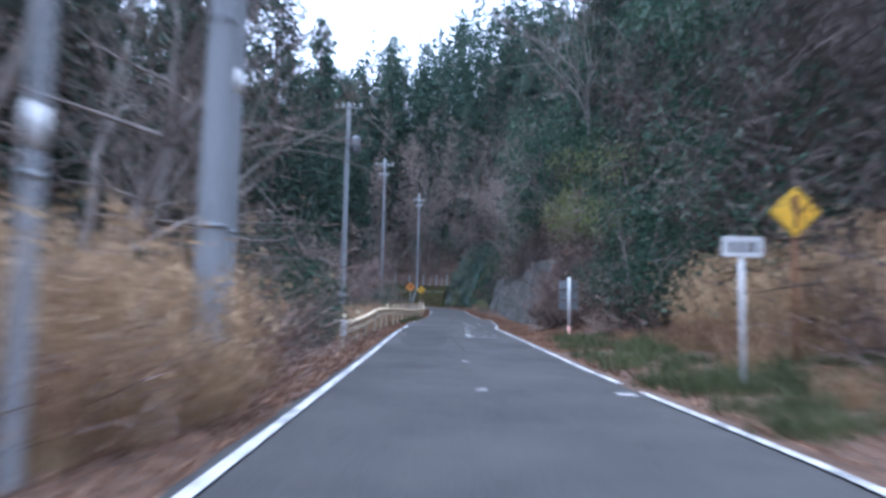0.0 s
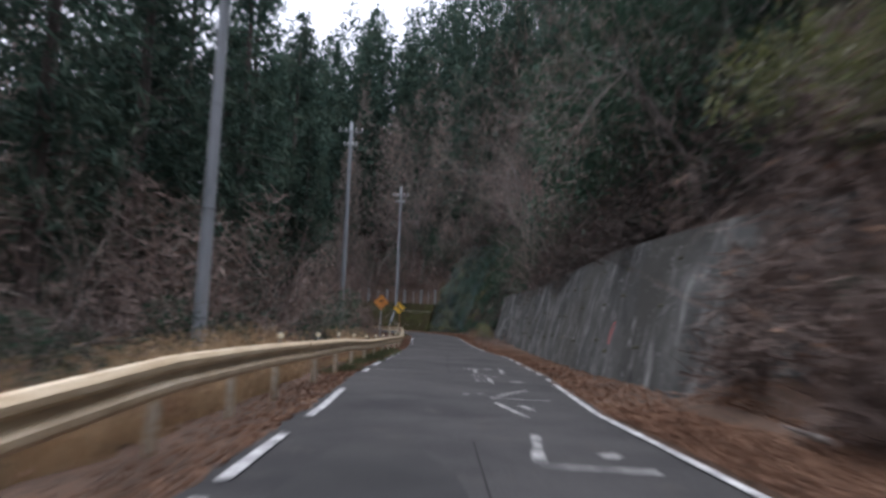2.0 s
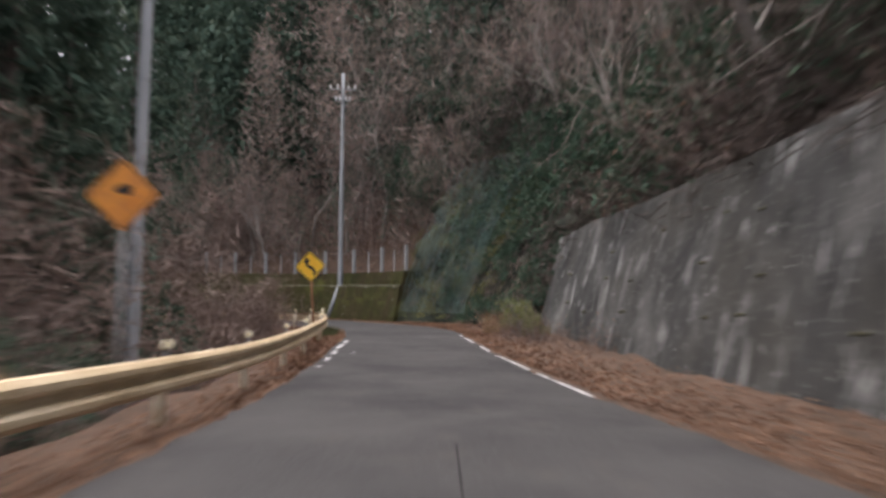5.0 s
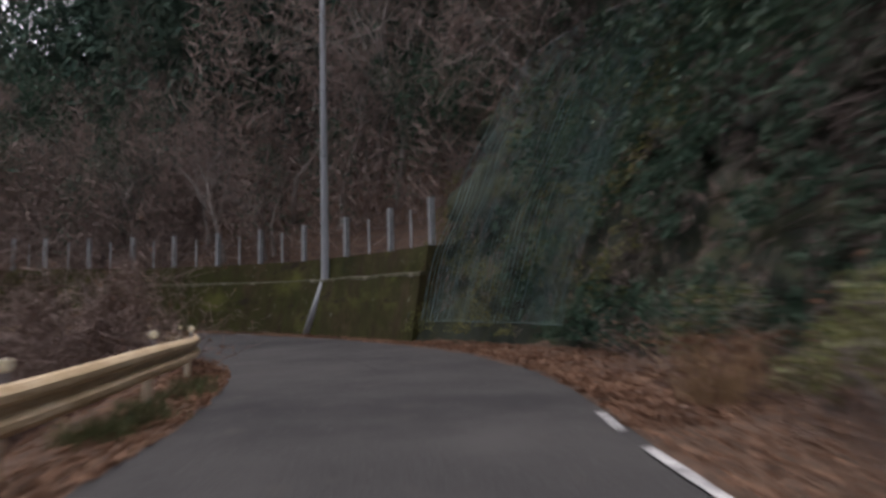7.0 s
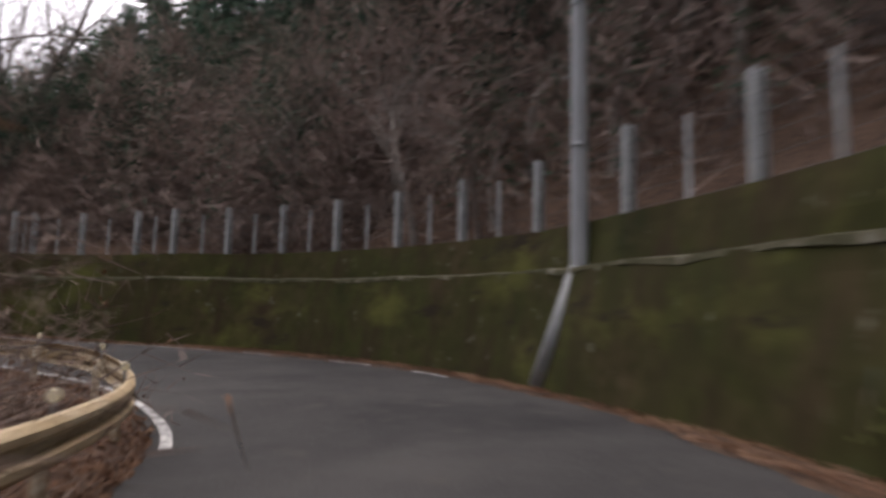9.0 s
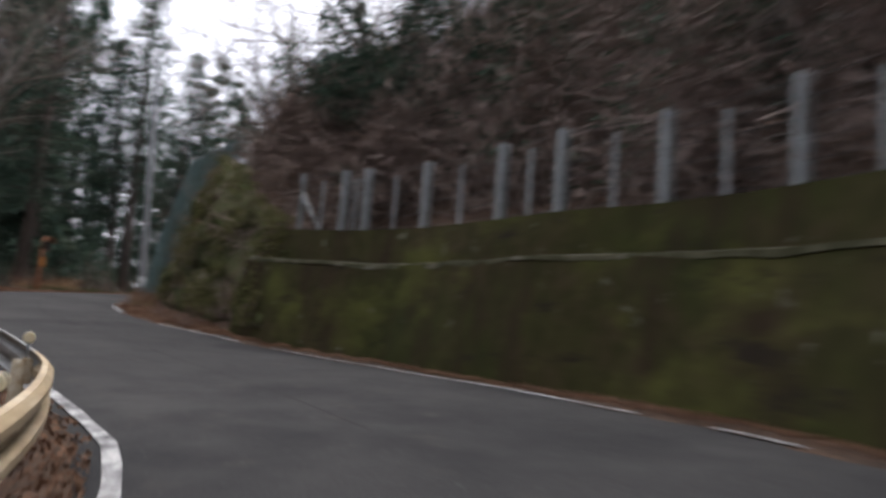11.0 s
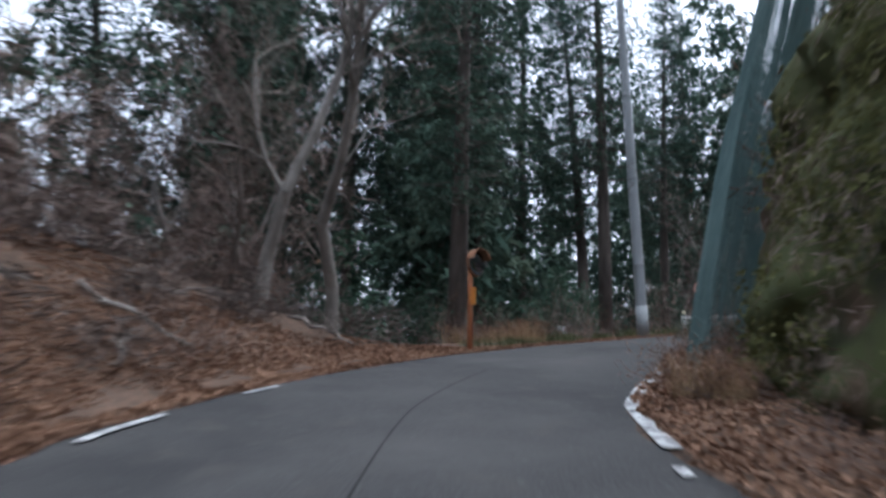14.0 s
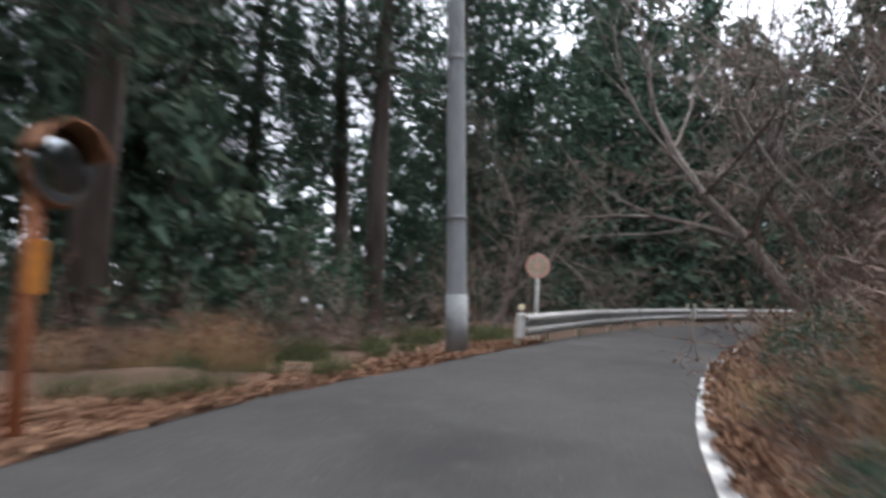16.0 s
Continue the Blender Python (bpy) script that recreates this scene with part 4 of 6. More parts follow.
for z in (1.62, 1.3, .98):
    plate("plate", rounded([(-.3, z - .13), (.3, z - .13), (.3, z + .14), (-.3, z + .14)], .02), .01, STEEL, dp, y=.08)
    box("plate_bracket", (.6, .03, .03), (0, .06, z + .13), STEEL, dp)

# round sign behind the far rail
rs = thing("round_sign", sign_pose(142.6, -1.95, 12), "faded round red-rimmed sign on a white post behind the rail", "road sign")
rod("pole", [(0, .03, -.3), (0, .03, .7), (0, .03, 1.6)], .035, WHITE, rs, sides=10)
ang = np.linspace(0, 2 * math.pi, 28, endpoint=False)
plate("rim", [(.225 * math.cos(w), 1.36 + .225 * math.sin(w)) for w in ang], .012, SALMON, rs, y=0)
plate("face", [(.17 * math.cos(w), 1.36 + .17 * math.sin(w)) for w in ang], .003, CREAM, rs, y=-.0135)
plate("figure", [(.04 * math.cos(w), 1.36 + .09 * math.sin(w)) for w in ang], .002, SALMON, rs, y=-.018)

# traffic mirror
tm = thing("traffic_mirror", Matrix.Translation(grounded(133.2, -3.35)) @ Matrix.Rotation(radians(60), 4, "Z"), "round convex traffic mirror with a rust-red hood on an orange post", "traffic mirror")
rod("post", [(0, 0, -.4), (0, 0, 1.2), (0, 0, 1.98)], .055, MIRRORPOST, tm, sides=14)
bm = bmesh.new()
tilt = Matrix.Translation((.12, .06, 1.84)) @ Matrix.Rotation(radians(74), 4, "Z") @ Matrix.Rotation(radians(84), 4, "X")
bmesh.ops.create_uvsphere(bm, u_segments=28, v_segments=12, radius=.265)
bmesh.ops.delete(bm, geom=[q for q in bm.verts if q.co.z < -.01], context="VERTS")
bmesh.ops.scale(bm, vec=(1, 1, .28), verts=bm.verts[:])
bmesh.ops.transform(bm, matrix=tilt, verts=bm.verts[:])
part("mirror_face", bm, MIRROR, tm, "dull convex mirror", smooth=True)
bm = bmesh.new()
bmesh.ops.create_cone(bm, cap_ends=True, segments=28, radius1=.285, radius2=.27, depth=.05, matrix=tilt @ Matrix.Translation((0, 0, -.03)))
part("back_shell", bm, RUST, tm)
verts, faces = [], []
for i, w in enumerate(np.linspace(radians(15), radians(165), 14)):
    for r, z in ((.285, -.05), (.297, -.05), (.31, .16), (.297, .16)):
        verts.append(tilt @ Vector((r * math.cos(w), r * math.sin(w), z)))
for i in range(13):
    for k in range(4):
        a, b = 4 * i + k, 4 * i + (k + 1) % 4
        faces.append((a, a + 4, b + 4, b))
raw("hood", verts, faces, RUST, tm, "dull rust-red hood")
rod("mirror_arm", [(0, 0, 1.84), (.12, .04, 1.84)], .025, STEEL, tm, sides=8)
box("notice_plate", (.13, .015, .36), (.08, -.06, 1.15), ORANGE, tm, "small faded orange notice plate")


# ---- plants ----
def blades(centres, axis, width, rng, spread=.5):
    """Small pointed leaves: one sharp triangle at each centre, along axis."""
    k = len(centres)
    a = axis / (np.linalg.norm(axis, axis=1, keepdims=True) + 1e-9)
    side = np.cross(a, rng.normal(size=(k, 3)))
    side /= np.linalg.norm(side, axis=1, keepdims=True) + 1e-9
    ln = np.linalg.norm(axis, axis=1, keepdims=True)
    w = np.broadcast_to(np.asarray(width, float).reshape(-1, 1), (k, 1))
    v = np.stack([centres - a * ln * .5 - side * w * .5, centres - a * ln * .42 + side * w * .5, centres + a * ln * .5], 1).reshape(-1, 3)
    f = np.arange(k * 3).reshape(-1, 3).tolist()
    return v, f


def limbs(segments, sides=3):
    """Tapered tubes, one for each (start, end, radius, radius)."""
    a, b = np.array([s[0] for s in segments]), np.array([s[1] for s in segments])
    r0, r1 = np.array([s[2] for s in segments]), np.array([s[3] for s in segments])
    d = b - a
    d /= np.linalg.norm(d, axis=1, keepdims=True) + 1e-9
    ref = np.where(np.abs(d[:, 2:3]) < .9, [[0, 0, 1]], [[1, 0, 0]])
    u = np.cross(d, ref)
    u /= np.linalg.norm(u, axis=1, keepdims=True)
    w = np.cross(d, u)
    if sides == 2:
        roll = np.random.RandomState(len(segments)).uniform(0, math.pi, len(segments))[:, None]
        g = np.cos(roll) * u + np.sin(roll) * w
        v = np.stack([a - g * r0[:, None] * 1.2, a + g * r0[:, None] * 1.2, b + (b - a) * .08], 1).reshape(-1, 3)
        return v, np.arange(len(segments) * 3).reshape(-1, 3).tolist()
    verts = []
    for c, r in ((a, r0), (b, r1)):
        for k in range(sides):
            g = 2 * math.pi * k / sides
            verts.append(c + r[:, None] * (math.cos(g) * u + math.sin(g) * w))
    v = np.stack(verts, 1).reshape(-1, 3)
    base = np.arange(len(segments))[:, None] * 2 * sides
    f = []
    for k in range(sides):
        k2 = (k + 1) % sides
        f.append(np.concatenate([base + k, base + k2, base + sides + k2, base + sides + k], 1))
    return v, np.concatenate(f).tolist()


def unit(v):
    return v / (np.linalg.norm(v) + 1e-9)


def grow(rng, start, way, length, radius, level, out, kinds, spread=.6, droop=0.0, pieces=4, forks=(3, 4)):
    """Recursive branching; out gets segments, kinds their level."""
    p, d = np.array(start, float), unit(np.array(way, float))
    r = radius
    for i in range(pieces):
        d = unit(d + rng.normal(size=3) * .16 + np.array([0, 0, .05 - droop]))
        q = p + d * length / pieces
        r2 = radius * (1 - .62 * (i + 1) / pieces)
        out.append((p, q, r, r2))
        kinds.append(level)
        p, r = q, r2
        if level > 0 and i >= (1 if level > 2 else 0):
            for _ in range(rng.randint(*forks) - (1 if i < pieces - 1 else 0)):
                e = unit(d + rng.normal(size=3) * spread)
                grow(rng, p, e, length * rng.uniform(.45, .72), r * .62, level - 1, out, kinds, spread, droop, max(2, pieces - 1), forks)


def bare_tree(seed, height, label, spread=.6, bark=BARK, levels=3, lean=(0, 0), twig=TWIG):
    rng = np.random.RandomState(seed)
    t = thing("bare_tree", Matrix(), label, "tree", "bare winter trees")
    segs, kinds = [], []
    grow(rng, (0, 0, -.3), (lean[0], lean[1], 1), height * .62, height * .012 + .03, levels, segs, kinds, spread, .0, 5, (2, 4))
    big = [s for s, k in zip(segs, kinds) if k >= levels]
    mid = [s for s, k in zip(segs, kinds) if levels > k >= 1]
    fine = [s for s, k in zip(segs, kinds) if k == 0]
    fine = [(a, b, max(c, .008), max(d, .005)) for a, b, c, d in fine]
    # a haze of the finest twigs at the branch ends
    ends = np.array([s[1] for s in fine])
    k = min(len(ends), 420)
    pick = ends[rng.choice(len(ends), k, replace=False)]
    for p in pick:
        for _ in range(2):
            e = unit(rng.normal(size=3) + (0, 0, .3))
            fine.append((p, p + e * rng.uniform(.25, .6), .007, .003))
    v, f = limbs(big, 8)
    raw("trunk", v, f, bark, t, smooth=True)
    v, f = limbs(mid, 3)
    tagged(raw("branchwork", v, f, bark, t, smooth=True), "", kind="stuff")
    v, f = limbs([(a, b, c * 1.15, d * 1.15) for a, b, c, d in fine], 2)
    tagged(raw("crown", v, f, twig, t, "haze of fine leafless twigs"), "haze of fine leafless twigs", kind="stuff")
    return t


def cedar(seed, height, label, low=.38, wide=2.3, count=3400, needles=CEDAR, fine=1.0):
    rng = np.random.RandomState(seed)
    t = thing("cedar_tree", Matrix(), label, "tree", "forest cedars")
    bend = rng.normal(size=2) * .25
    pts = [np.array([bend[0] * u * u, bend[1] * u * u, height * u - .6 * (u == 0)]) for u in np.linspace(0, 1, 8)]
    v, f = tube_data(pts, np.linspace(height * .0125 + .06, .03, 8), 8)
    raw("trunk", v, f, DARKBARK, t, smooth=True)
    segs, cen, axis, wid = [], [], [], []
    branches = int(count / 20)
    for b in range(branches):
        u = low + (1 - low) * (b + rng.rand()) / branches
        if rng.rand() < .12:
            continue
        reach = wide * (1 - (u - low) / (1.02 - low)) ** .65 * rng.uniform(.55, 1.15) * (.55 + .45 * min(1, (u - low) * 6)) + .25
        g = rng.uniform(0, 2 * math.pi)
        a = np.array([bend[0] * u * u, bend[1] * u * u, height * u])
        d = np.array([math.cos(g), math.sin(g), rng.uniform(-.25, .3)])
        e = a + d * reach
        segs.append((a, e, .03, .01))
        k = 28
        w = rng.uniform(.2, 1.0, k) ** .7
        c = a + (e - a) * w[:, None] + rng.normal(size=(k, 3)) * (.14 + .1 * reach) * np.array([1, 1, .7])
        cen.append(c)
        ax = d * .45 + rng.normal(size=(k, 3)) * .42 + np.array([0, 0, -.3])
        ln = rng.uniform(.3, .75, (k, 1)) * (.8 + .1 * wide) * fine
        axis.append(ax / np.linalg.norm(ax, axis=1, keepdims=True) * ln)
        wid.append(rng.uniform(.07, .15, k) * (.8 + .1 * wide) * fine ** .8)
    v, f = limbs(segs, 2)
    tagged(raw("branchwork", v, f, DARKBARK, t), "", kind="stuff")
    v, f = blades(np.concatenate(cen), np.concatenate(axis), np.concatenate(wid), rng)
    tagged(raw("crown", v, f, needles, t, "dark green drooping needle sprays"), "dark green drooping needle sprays", kind="stuff")
    return t


def evergreen(seed, height, width, label, leaves=2600, mat=BROAD, leaf=.16, name="evergreen_shrub", category="shrub"):
    """A leafy shrub or small tree: stems, and leaves round several uneven lobes."""
    rng = np.random.RandomState(seed)
    t = thing(name, Matrix(), label, category, "roadside evergreens")
    lobes, segs = [], []
    for k in range(9):
        g, q = rng.uniform(0, 2 * math.pi), rng.uniform(.1, 1) ** .5
        c = np.array([math.cos(g) * width * .38 * q, math.sin(g) * width * .38 * q, height * rng.uniform(.3, .88)])
        lobes.append((c, width * rng.uniform(.16, .3)))
        m = c * np.array([.4, .4, .5]) + rng.normal(size=3) * .08
        segs += [(np.zeros(3) - (0, 0, .2), m, .05, .035), (m, c, .035, .015)]
        for _ in range(5):
            segs.append((c, c + rng.normal(size=3) * lobes[-1][1] * .6, .014, .006))
    v, f = limbs(segs, 3)
    tagged(raw("branchwork", v, f, BARK, t), "", kind="stuff")
    cen, ax = [], []
    for c, r in lobes:
        k = leaves // len(lobes)
        d = rng.normal(size=(k, 3))
        d /= np.linalg.norm(d, axis=1, keepdims=True)
        rr = r * rng.uniform(.35, 1.2, (k, 1)) ** .6
        cen.append(c + d * rr * np.array([1.1, 1.1, .85]))
        a = d * .7 + rng.normal(size=(k, 3)) * .5 + np.array([0, 0, -.25])
        ax.append(a / np.linalg.norm(a, axis=1, keepdims=True) * rng.uniform(.6, 1.3, (k, 1)) * leaf)
    cen, ax = np.concatenate(cen), np.concatenate(ax)
    keep = cen[:, 2] > .03
    v, f = blades(cen[keep], ax[keep], rng.uniform(.35, .6, keep.sum()) * leaf, rng)
    tagged(raw("foliage", v, f, mat, t, "uneven mass of small leaves"), "uneven mass of small leaves", kind="stuff")
    return t


def brush(seed, height, width, label, stems=34, mat=TWIG):
    """A leafless thicket of many thin stems."""
    rng = np.random.RandomState(seed)
    t = thing("bare_shrub", Matrix(), label, "shrub", "leafless thickets")
    segs = []
    for k in range(stems):
        g, q = rng.uniform(0, 2 * math.pi), rng.rand() ** .5
        p = np.array([math.cos(g), math.sin(g), 0]) * width * .22 * q - (0, 0, .15)
        d = unit(np.array([math.cos(g) * .5 * q, math.sin(g) * .5 * q, 1]) + rng.normal(size=3) * .2)
        ln, r = height * rng.uniform(.5, 1.0), .018
        for i in range(4):
            d = unit(d + rng.normal(size=3) * .2 + np.array([math.cos(g), math.sin(g), -.25]) * .12)
            e = p + d * ln / 4
            segs.append((p, e, r, r * .75))
            for _ in range(3):
                s = unit(d + rng.normal(size=3) * .7)
                m = e + s * ln * rng.uniform(.12, .3)
                segs.append((e, m, r * .5, .006))
                for _ in range(1):
                    segs.append((m, m + unit(s + rng.normal(size=3) * .6) * ln * rng.uniform(.07, .18), .006, .003))
            p, r = e, r * .75
    v, f = limbs([(a, b, c * 1.2, d * 1.3) for a, b, c, d in segs], 2)
    tagged(raw("brushwood", v, f, mat, t), "", kind="stuff")
    k = 160
    c = np.array([segs[i][1] for i in rng.randint(0, len(segs), k)])
    v, f = blades(c, rng.normal(size=(k, 3)) * .06, .05, rng)
    tagged(raw("dead_foliage", v, f, LITTER, t, "a few clinging dead leaves"), "a few clinging dead leaves", kind="stuff")
    return t


def grass_clump(seed, height, width, label, count=650, mat=DRYGRASS, name="dry_grass_clump"):
    rng = np.random.RandomState(seed)
    t = thing(name, Matrix(), label, "grass clump", "roadside grasses")
    verts, faces = [], []
    for k in range(count):
        g, q = rng.uniform(0, 2 * math.pi), rng.rand() ** .6
        p = np.array([math.cos(g), math.sin(g), 0]) * width * .42 * q
        out = np.array([math.cos(g + rng.normal() * .9), math.sin(g + rng.normal() * .9), 0])
        ln = height * rng.uniform(.45, 1.08)
        side = np.array([-out[1], out[0], 0]) * rng.uniform(.006, .014)
        lean = rng.uniform(.05, .55)
        base = len(verts)
        for i in range(3):
            u = i / 2
            c = p + out * lean * ln * u ** 2 + np.array([0, 0, ln * (u - .28 * lean * u * u)])
            w = 1 - .85 * u
            verts += [c - side * w, c + side * w]
        for i in range(2):
            faces.append((base + 2 * i, base + 2 * i + 1, base + 2 * i + 3, base + 2 * i + 2))
    tagged(raw("tuft", verts, faces, mat, t), "", kind="stuff")
    if name == "dry_grass_clump":
        tips = np.array(verts[4::6])
        k = len(tips)
        c = np.repeat(tips, 2, 0) + rng.normal(size=(2 * k, 3)) * .05
        v, f = blades(c, rng.normal(size=(2 * k, 3)) * .05 + np.array([0, 0, .06]), .035, rng)
        tagged(raw("plume", v, f, LITTER if seed % 2 else DRYGRASS, t, "feathery dry seed heads"), "feathery dry seed heads", kind="stuff")
    return t


GONE = Matrix.Translation((0, 0, -60))
CEDARS = [cedar(20 + k, h, lab, lo, w, c) for k, (h, lo, w, c, lab) in enumerate([
    (21, .34, 3.0, 2700, "tall dark green cedar with a bare lower trunk"), (24, .28, 3.3, 3000, "tall dark cedar with drooping sprays"),
    (17, .16, 3.0, 2300, "mid-sized dark green cedar on the slope"), (13, .05, 2.8, 2100, "young dark cedar leafy almost to the ground"), (22, .42, 2.6, 2500, "slim cedar with a high dark crown")])]
FINE = [cedar(30, 20, "tall cedar with a brown trunk and feathery dark sprays", .3, 2.8, 7800, CEDAR, .45), cedar(31, 22, "tall dark cedar with feathery drooping sprays", .2, 3.0, 8800, CEDAR, .45)]
BARES = [bare_tree(40 + k, h, lab, sp, b, 3, ln) for k, (h, sp, b, ln, lab) in enumerate([
    (9, .62, BARK, (.1, 0), "leafless grey-brown tree with fine twigs"), (7, .75, BARK, (-.2, .1), "spreading leafless tree on the slope"),
    (12, .5, PALEBARK, (.05, .05), "tall leafless tree with pale bark"), (8, .7, PALEBARK, (.22, .1), "leaning leafless tree with pale bark")])]
LEAFY = [evergreen(60, 3.2, 3.2, "dense dark evergreen roadside shrub", 2300, BROAD, .12), evergreen(61, 5.5, 4.2, "small evergreen tree with glossy leaves", 2900, BROAD, .15, "evergreen_tree", "tree"),
         evergreen(62, 2.0, 2.4, "low evergreen bush by the road", 1500, BROAD, .1), evergreen(63, 4.2, 3.4, "small tree with yellow-green leaves", 2100, YELLOWLEAF, .14, "evergreen_tree", "tree"),
         evergreen(64, 9.5, 6.2, "broad evergreen tree on the hillside", 3600, BROAD, .24, "evergreen_tree", "tree")]
BRUSH = [brush(80, 2.6, 2.6, "leafless brown thicket of thin stems", 26), brush(81, 3.6, 3.4, "tall leafless brown thicket on the slope", 32), brush(82, 1.7, 2.2, "low tangle of bare brown stems", 22)]
DRY = [grass_clump(90, 1.6, 1.8, "clump of tall dry straw-coloured grass", 430), grass_clump(91, 1.0, 1.4, "low clump of dry brown grass", 300)]
GREEN = [grass_clump(95, .3, .9, "small tuft of green verge grass", 190, GRASS, "grass_tuft")]
for ob in CEDARS + FINE + BARES + LEAFY + BRUSH + DRY + GREEN:
    ob.matrix_world = GONE

used = set()
plant_rng = np.random.RandomState(77)


def plant(ob, x, y, size=1.0, turn=None, sink=.05, tilt=(0, 0), z=None):
    """Sets a plant on the ground; the first one is the built thing itself."""
    z = land([(x, y)])[0] if z is None else z
    turn = plant_rng.uniform(0, 360) if turn is None else turn
    m = Matrix.Translation((x, y, z - sink)) @ Euler((radians(tilt[0]), radians(tilt[1]), radians(turn))).to_matrix().to_4x4()
    m2 = m @ Matrix.Diagonal((size, size, size * plant_rng.uniform(.9, 1.12), 1))
    if ob.name not in used:
        used.add(ob.name)
        ob.matrix_basis = m2
        return ob
    c = copy_thing(ob, m)
    c.scale = m2.to_scale()
    return c


def plant_sn(ob, s, n, size=1.0, **k):
    p = at(s, n)
    return plant(ob, p[0], p[1], size, **k)


def scatter(kinds, count, s0, s1, n0, n1, size=(.8, 1.2), clear=3.6, gap=0.0, tilt=0.0, back=0.0):
    """Plants at random between two distances along and across the road, never on it."""
    placed, tries = [], 0
    while len(placed) < count and tries < count * 30:
        tries += 1
        s, n = plant_rng.uniform(s0, s1), plant_rng.uniform(n0, n1)
        p = at(s, n)[:2]
        rs, rn = near_road(p[None])
        edge = lerp(rs[0], RIGHT_S, RIGHT_N) if rn[0] > 0 else -lerp(rs[0], LEFT_S, LEFT_N)
        if abs(rn[0]) < edge + clear or any((p[0] - q[0]) ** 2 + (p[1] - q[1]) ** 2 < gap * gap for q in placed):
            continue
        placed.append(p)
        if back:
            p = at(s, n + back)[:2]
        w = plant_rng.uniform(*size)
        plant(kinds[plant_rng.randint(len(kinds))], p[0], p[1], w, tilt=(plant_rng.normal() * tilt, plant_rng.normal() * tilt))


# forest below and beyond the road on the left
for s, n, w in ((52, -12.5, 1.2), (58, -13, 1.2), (64, -12, 1.2), (70, -13, 1.2), (76, -11, 1.15), (82, -12, 1.1), (46, -13, 1.2), (22, -11, 1.1), (27, -13, 1.15), (32, -11, 1.1), (38, -13.5, 1.2), (17, -13.5, 1.15), (24, -16, 1.2), (35, -17, 1.2), (43, -16, 1.2), (12, -15, 1.1)):
    plant_sn(CEDARS[1], s, n, w)
scatter([CEDARS[0], CEDARS[1], CEDARS[2], CEDARS[4]], 20, 24, 88, -22, -11.5, (.9, 1.15), 6, 2.8, 1.5)
scatter([CEDARS[2], CEDARS[3]], 9, 20, 80, -15, -9.5, (.7, 1.0), 4.5, 3)
scatter(BARES[:2], 14, 34, 114, -12, -5.5, (.65, 1.0), 3.4, 2, 4, -2.6)
scatter(BRUSH[:2], 32, 30, 116, -8.5, -4.4, (.6, 1.0), 1.9, 1.1, 6, -.6)
scatter(DRY, 24, 28, 62, -4.6, -3.2, (.6, 1.0), 1.2, .6)
scatter([LEAFY[0], LEAFY[2]], 9, 26, 74, -8, -4.4, (.7, 1.1), 2.0, 2)
scatter([CEDARS[1], CEDARS[0], CEDARS[2]], 16, 70, 100, -22, -7.5, (.8, 1.05), 7, 3)
# near verge at the start
for s, n, w in ((7.2, -3.6, 1.25), (8.4, -3.9, 1.1), (9.6, -3.4, 1.15), (6.4, -4.6, 1.2), (10.6, -3.1, .8), (5.2, -4.1, 1.2), (11.4, -3.9, 1.1), (8.0, -2.9, .9), (12.6, -3.3, .8)):
    plant_sn(DRY[0], s, n, w)
for s, n, w in ((9, -3.0, .9), (10.4, -2.6, .7), (6.8, -2.9, .9), (12, -2.9, .8), (13.5, -3.4, .9), (5.5, -3.0, .8)):
    plant_sn(DRY[1], s, n, w)
for s, n, k, w in ((13, -5.6, 3, .95), (17, -6.0, 2, .9), (10, -7.2, 2, .9), (20, -7.0, 0, .9), (15, -8.5, 2, 1.0), (8, -9.5, 1, 1.1), (18, -5.0, 3, .8), (23, -8, 3, 1.0), (12, -10, 0, 1.1), (6.5, -6.5, 3, .8)):
    plant_sn(BARES[k], s, n, w)
plant_sn(LEAFY[0], 22.5, -4.3, 1.0)
plant_sn(LEAFY[1], 25, -5.2, .9)
plant_sn(LEAFY[0], 28, -4.8, .85)
plant_sn(LEAFY[2], 24, -3.7, .7)
plant_sn(LEAFY[1], 19, -5.8, .8)
scatter([CEDARS[0], CEDARS[1], CEDARS[4]], 10, -12, 20, -24, -12, (.85, 1.1), 7, 3)
scatter(BRUSH, 14, 12, 26, -7.5, -4, (.7, 1.0), 2.0, 1)
# right side: verge bushes, then the wooded hillside
for s, n, w in ((13.0, 6.0, 1.1), (14.2, 6.6, 1.2), (15.5, 6.0, 1.1), (12.2, 7.0, 1.2), (16.6, 6.6, 1.1), (9.5, 6.6, 1.1), (8.4, 7.3, 1.2), (10.8, 7.4, 1.25), (7.2, 6.8, 1.0), (18, 6.2, .9)):
    plant_sn(DRY[0], s, n, w)
scatter(BRUSH, 18, 6, 26, 6.0, 10, (.7, 1.05), 2.6, 1)
scatter(GREEN, 110, 3, 22, 3.2, 6.4, (.7, 1.5), .2, .25)
scatter(DRY[1:], 16, 5, 20, 4.2, 6.8, (.4, .7), 1.0, .5)
scatter(GREEN, 26, 42, 62, -2.7, -2.2, (.6, 1.2), .15, .3)
scatter(GREEN, 8, 80, 86, -2.6, -2.1, (.6, 1.0), .15, .3)
plant_sn(LEAFY[1], 21.5, 5.6, .75)
plant_sn(LEAFY[0], 23.0, 5.9, .9)
plant_sn(LEAFY[0], 20.4, 6.3, .9)
for s, n in ((30, 6.0), (33, 6.2), (27, 7.0), (36, 7.5)):
    plant_sn(LEAFY[3], s, n, 1.05)
scatter([LEAFY[4], LEAFY[1], LEAFY[4]], 20, 12, 44, 9, 24, (.8, 1.2), 5, 2.2)
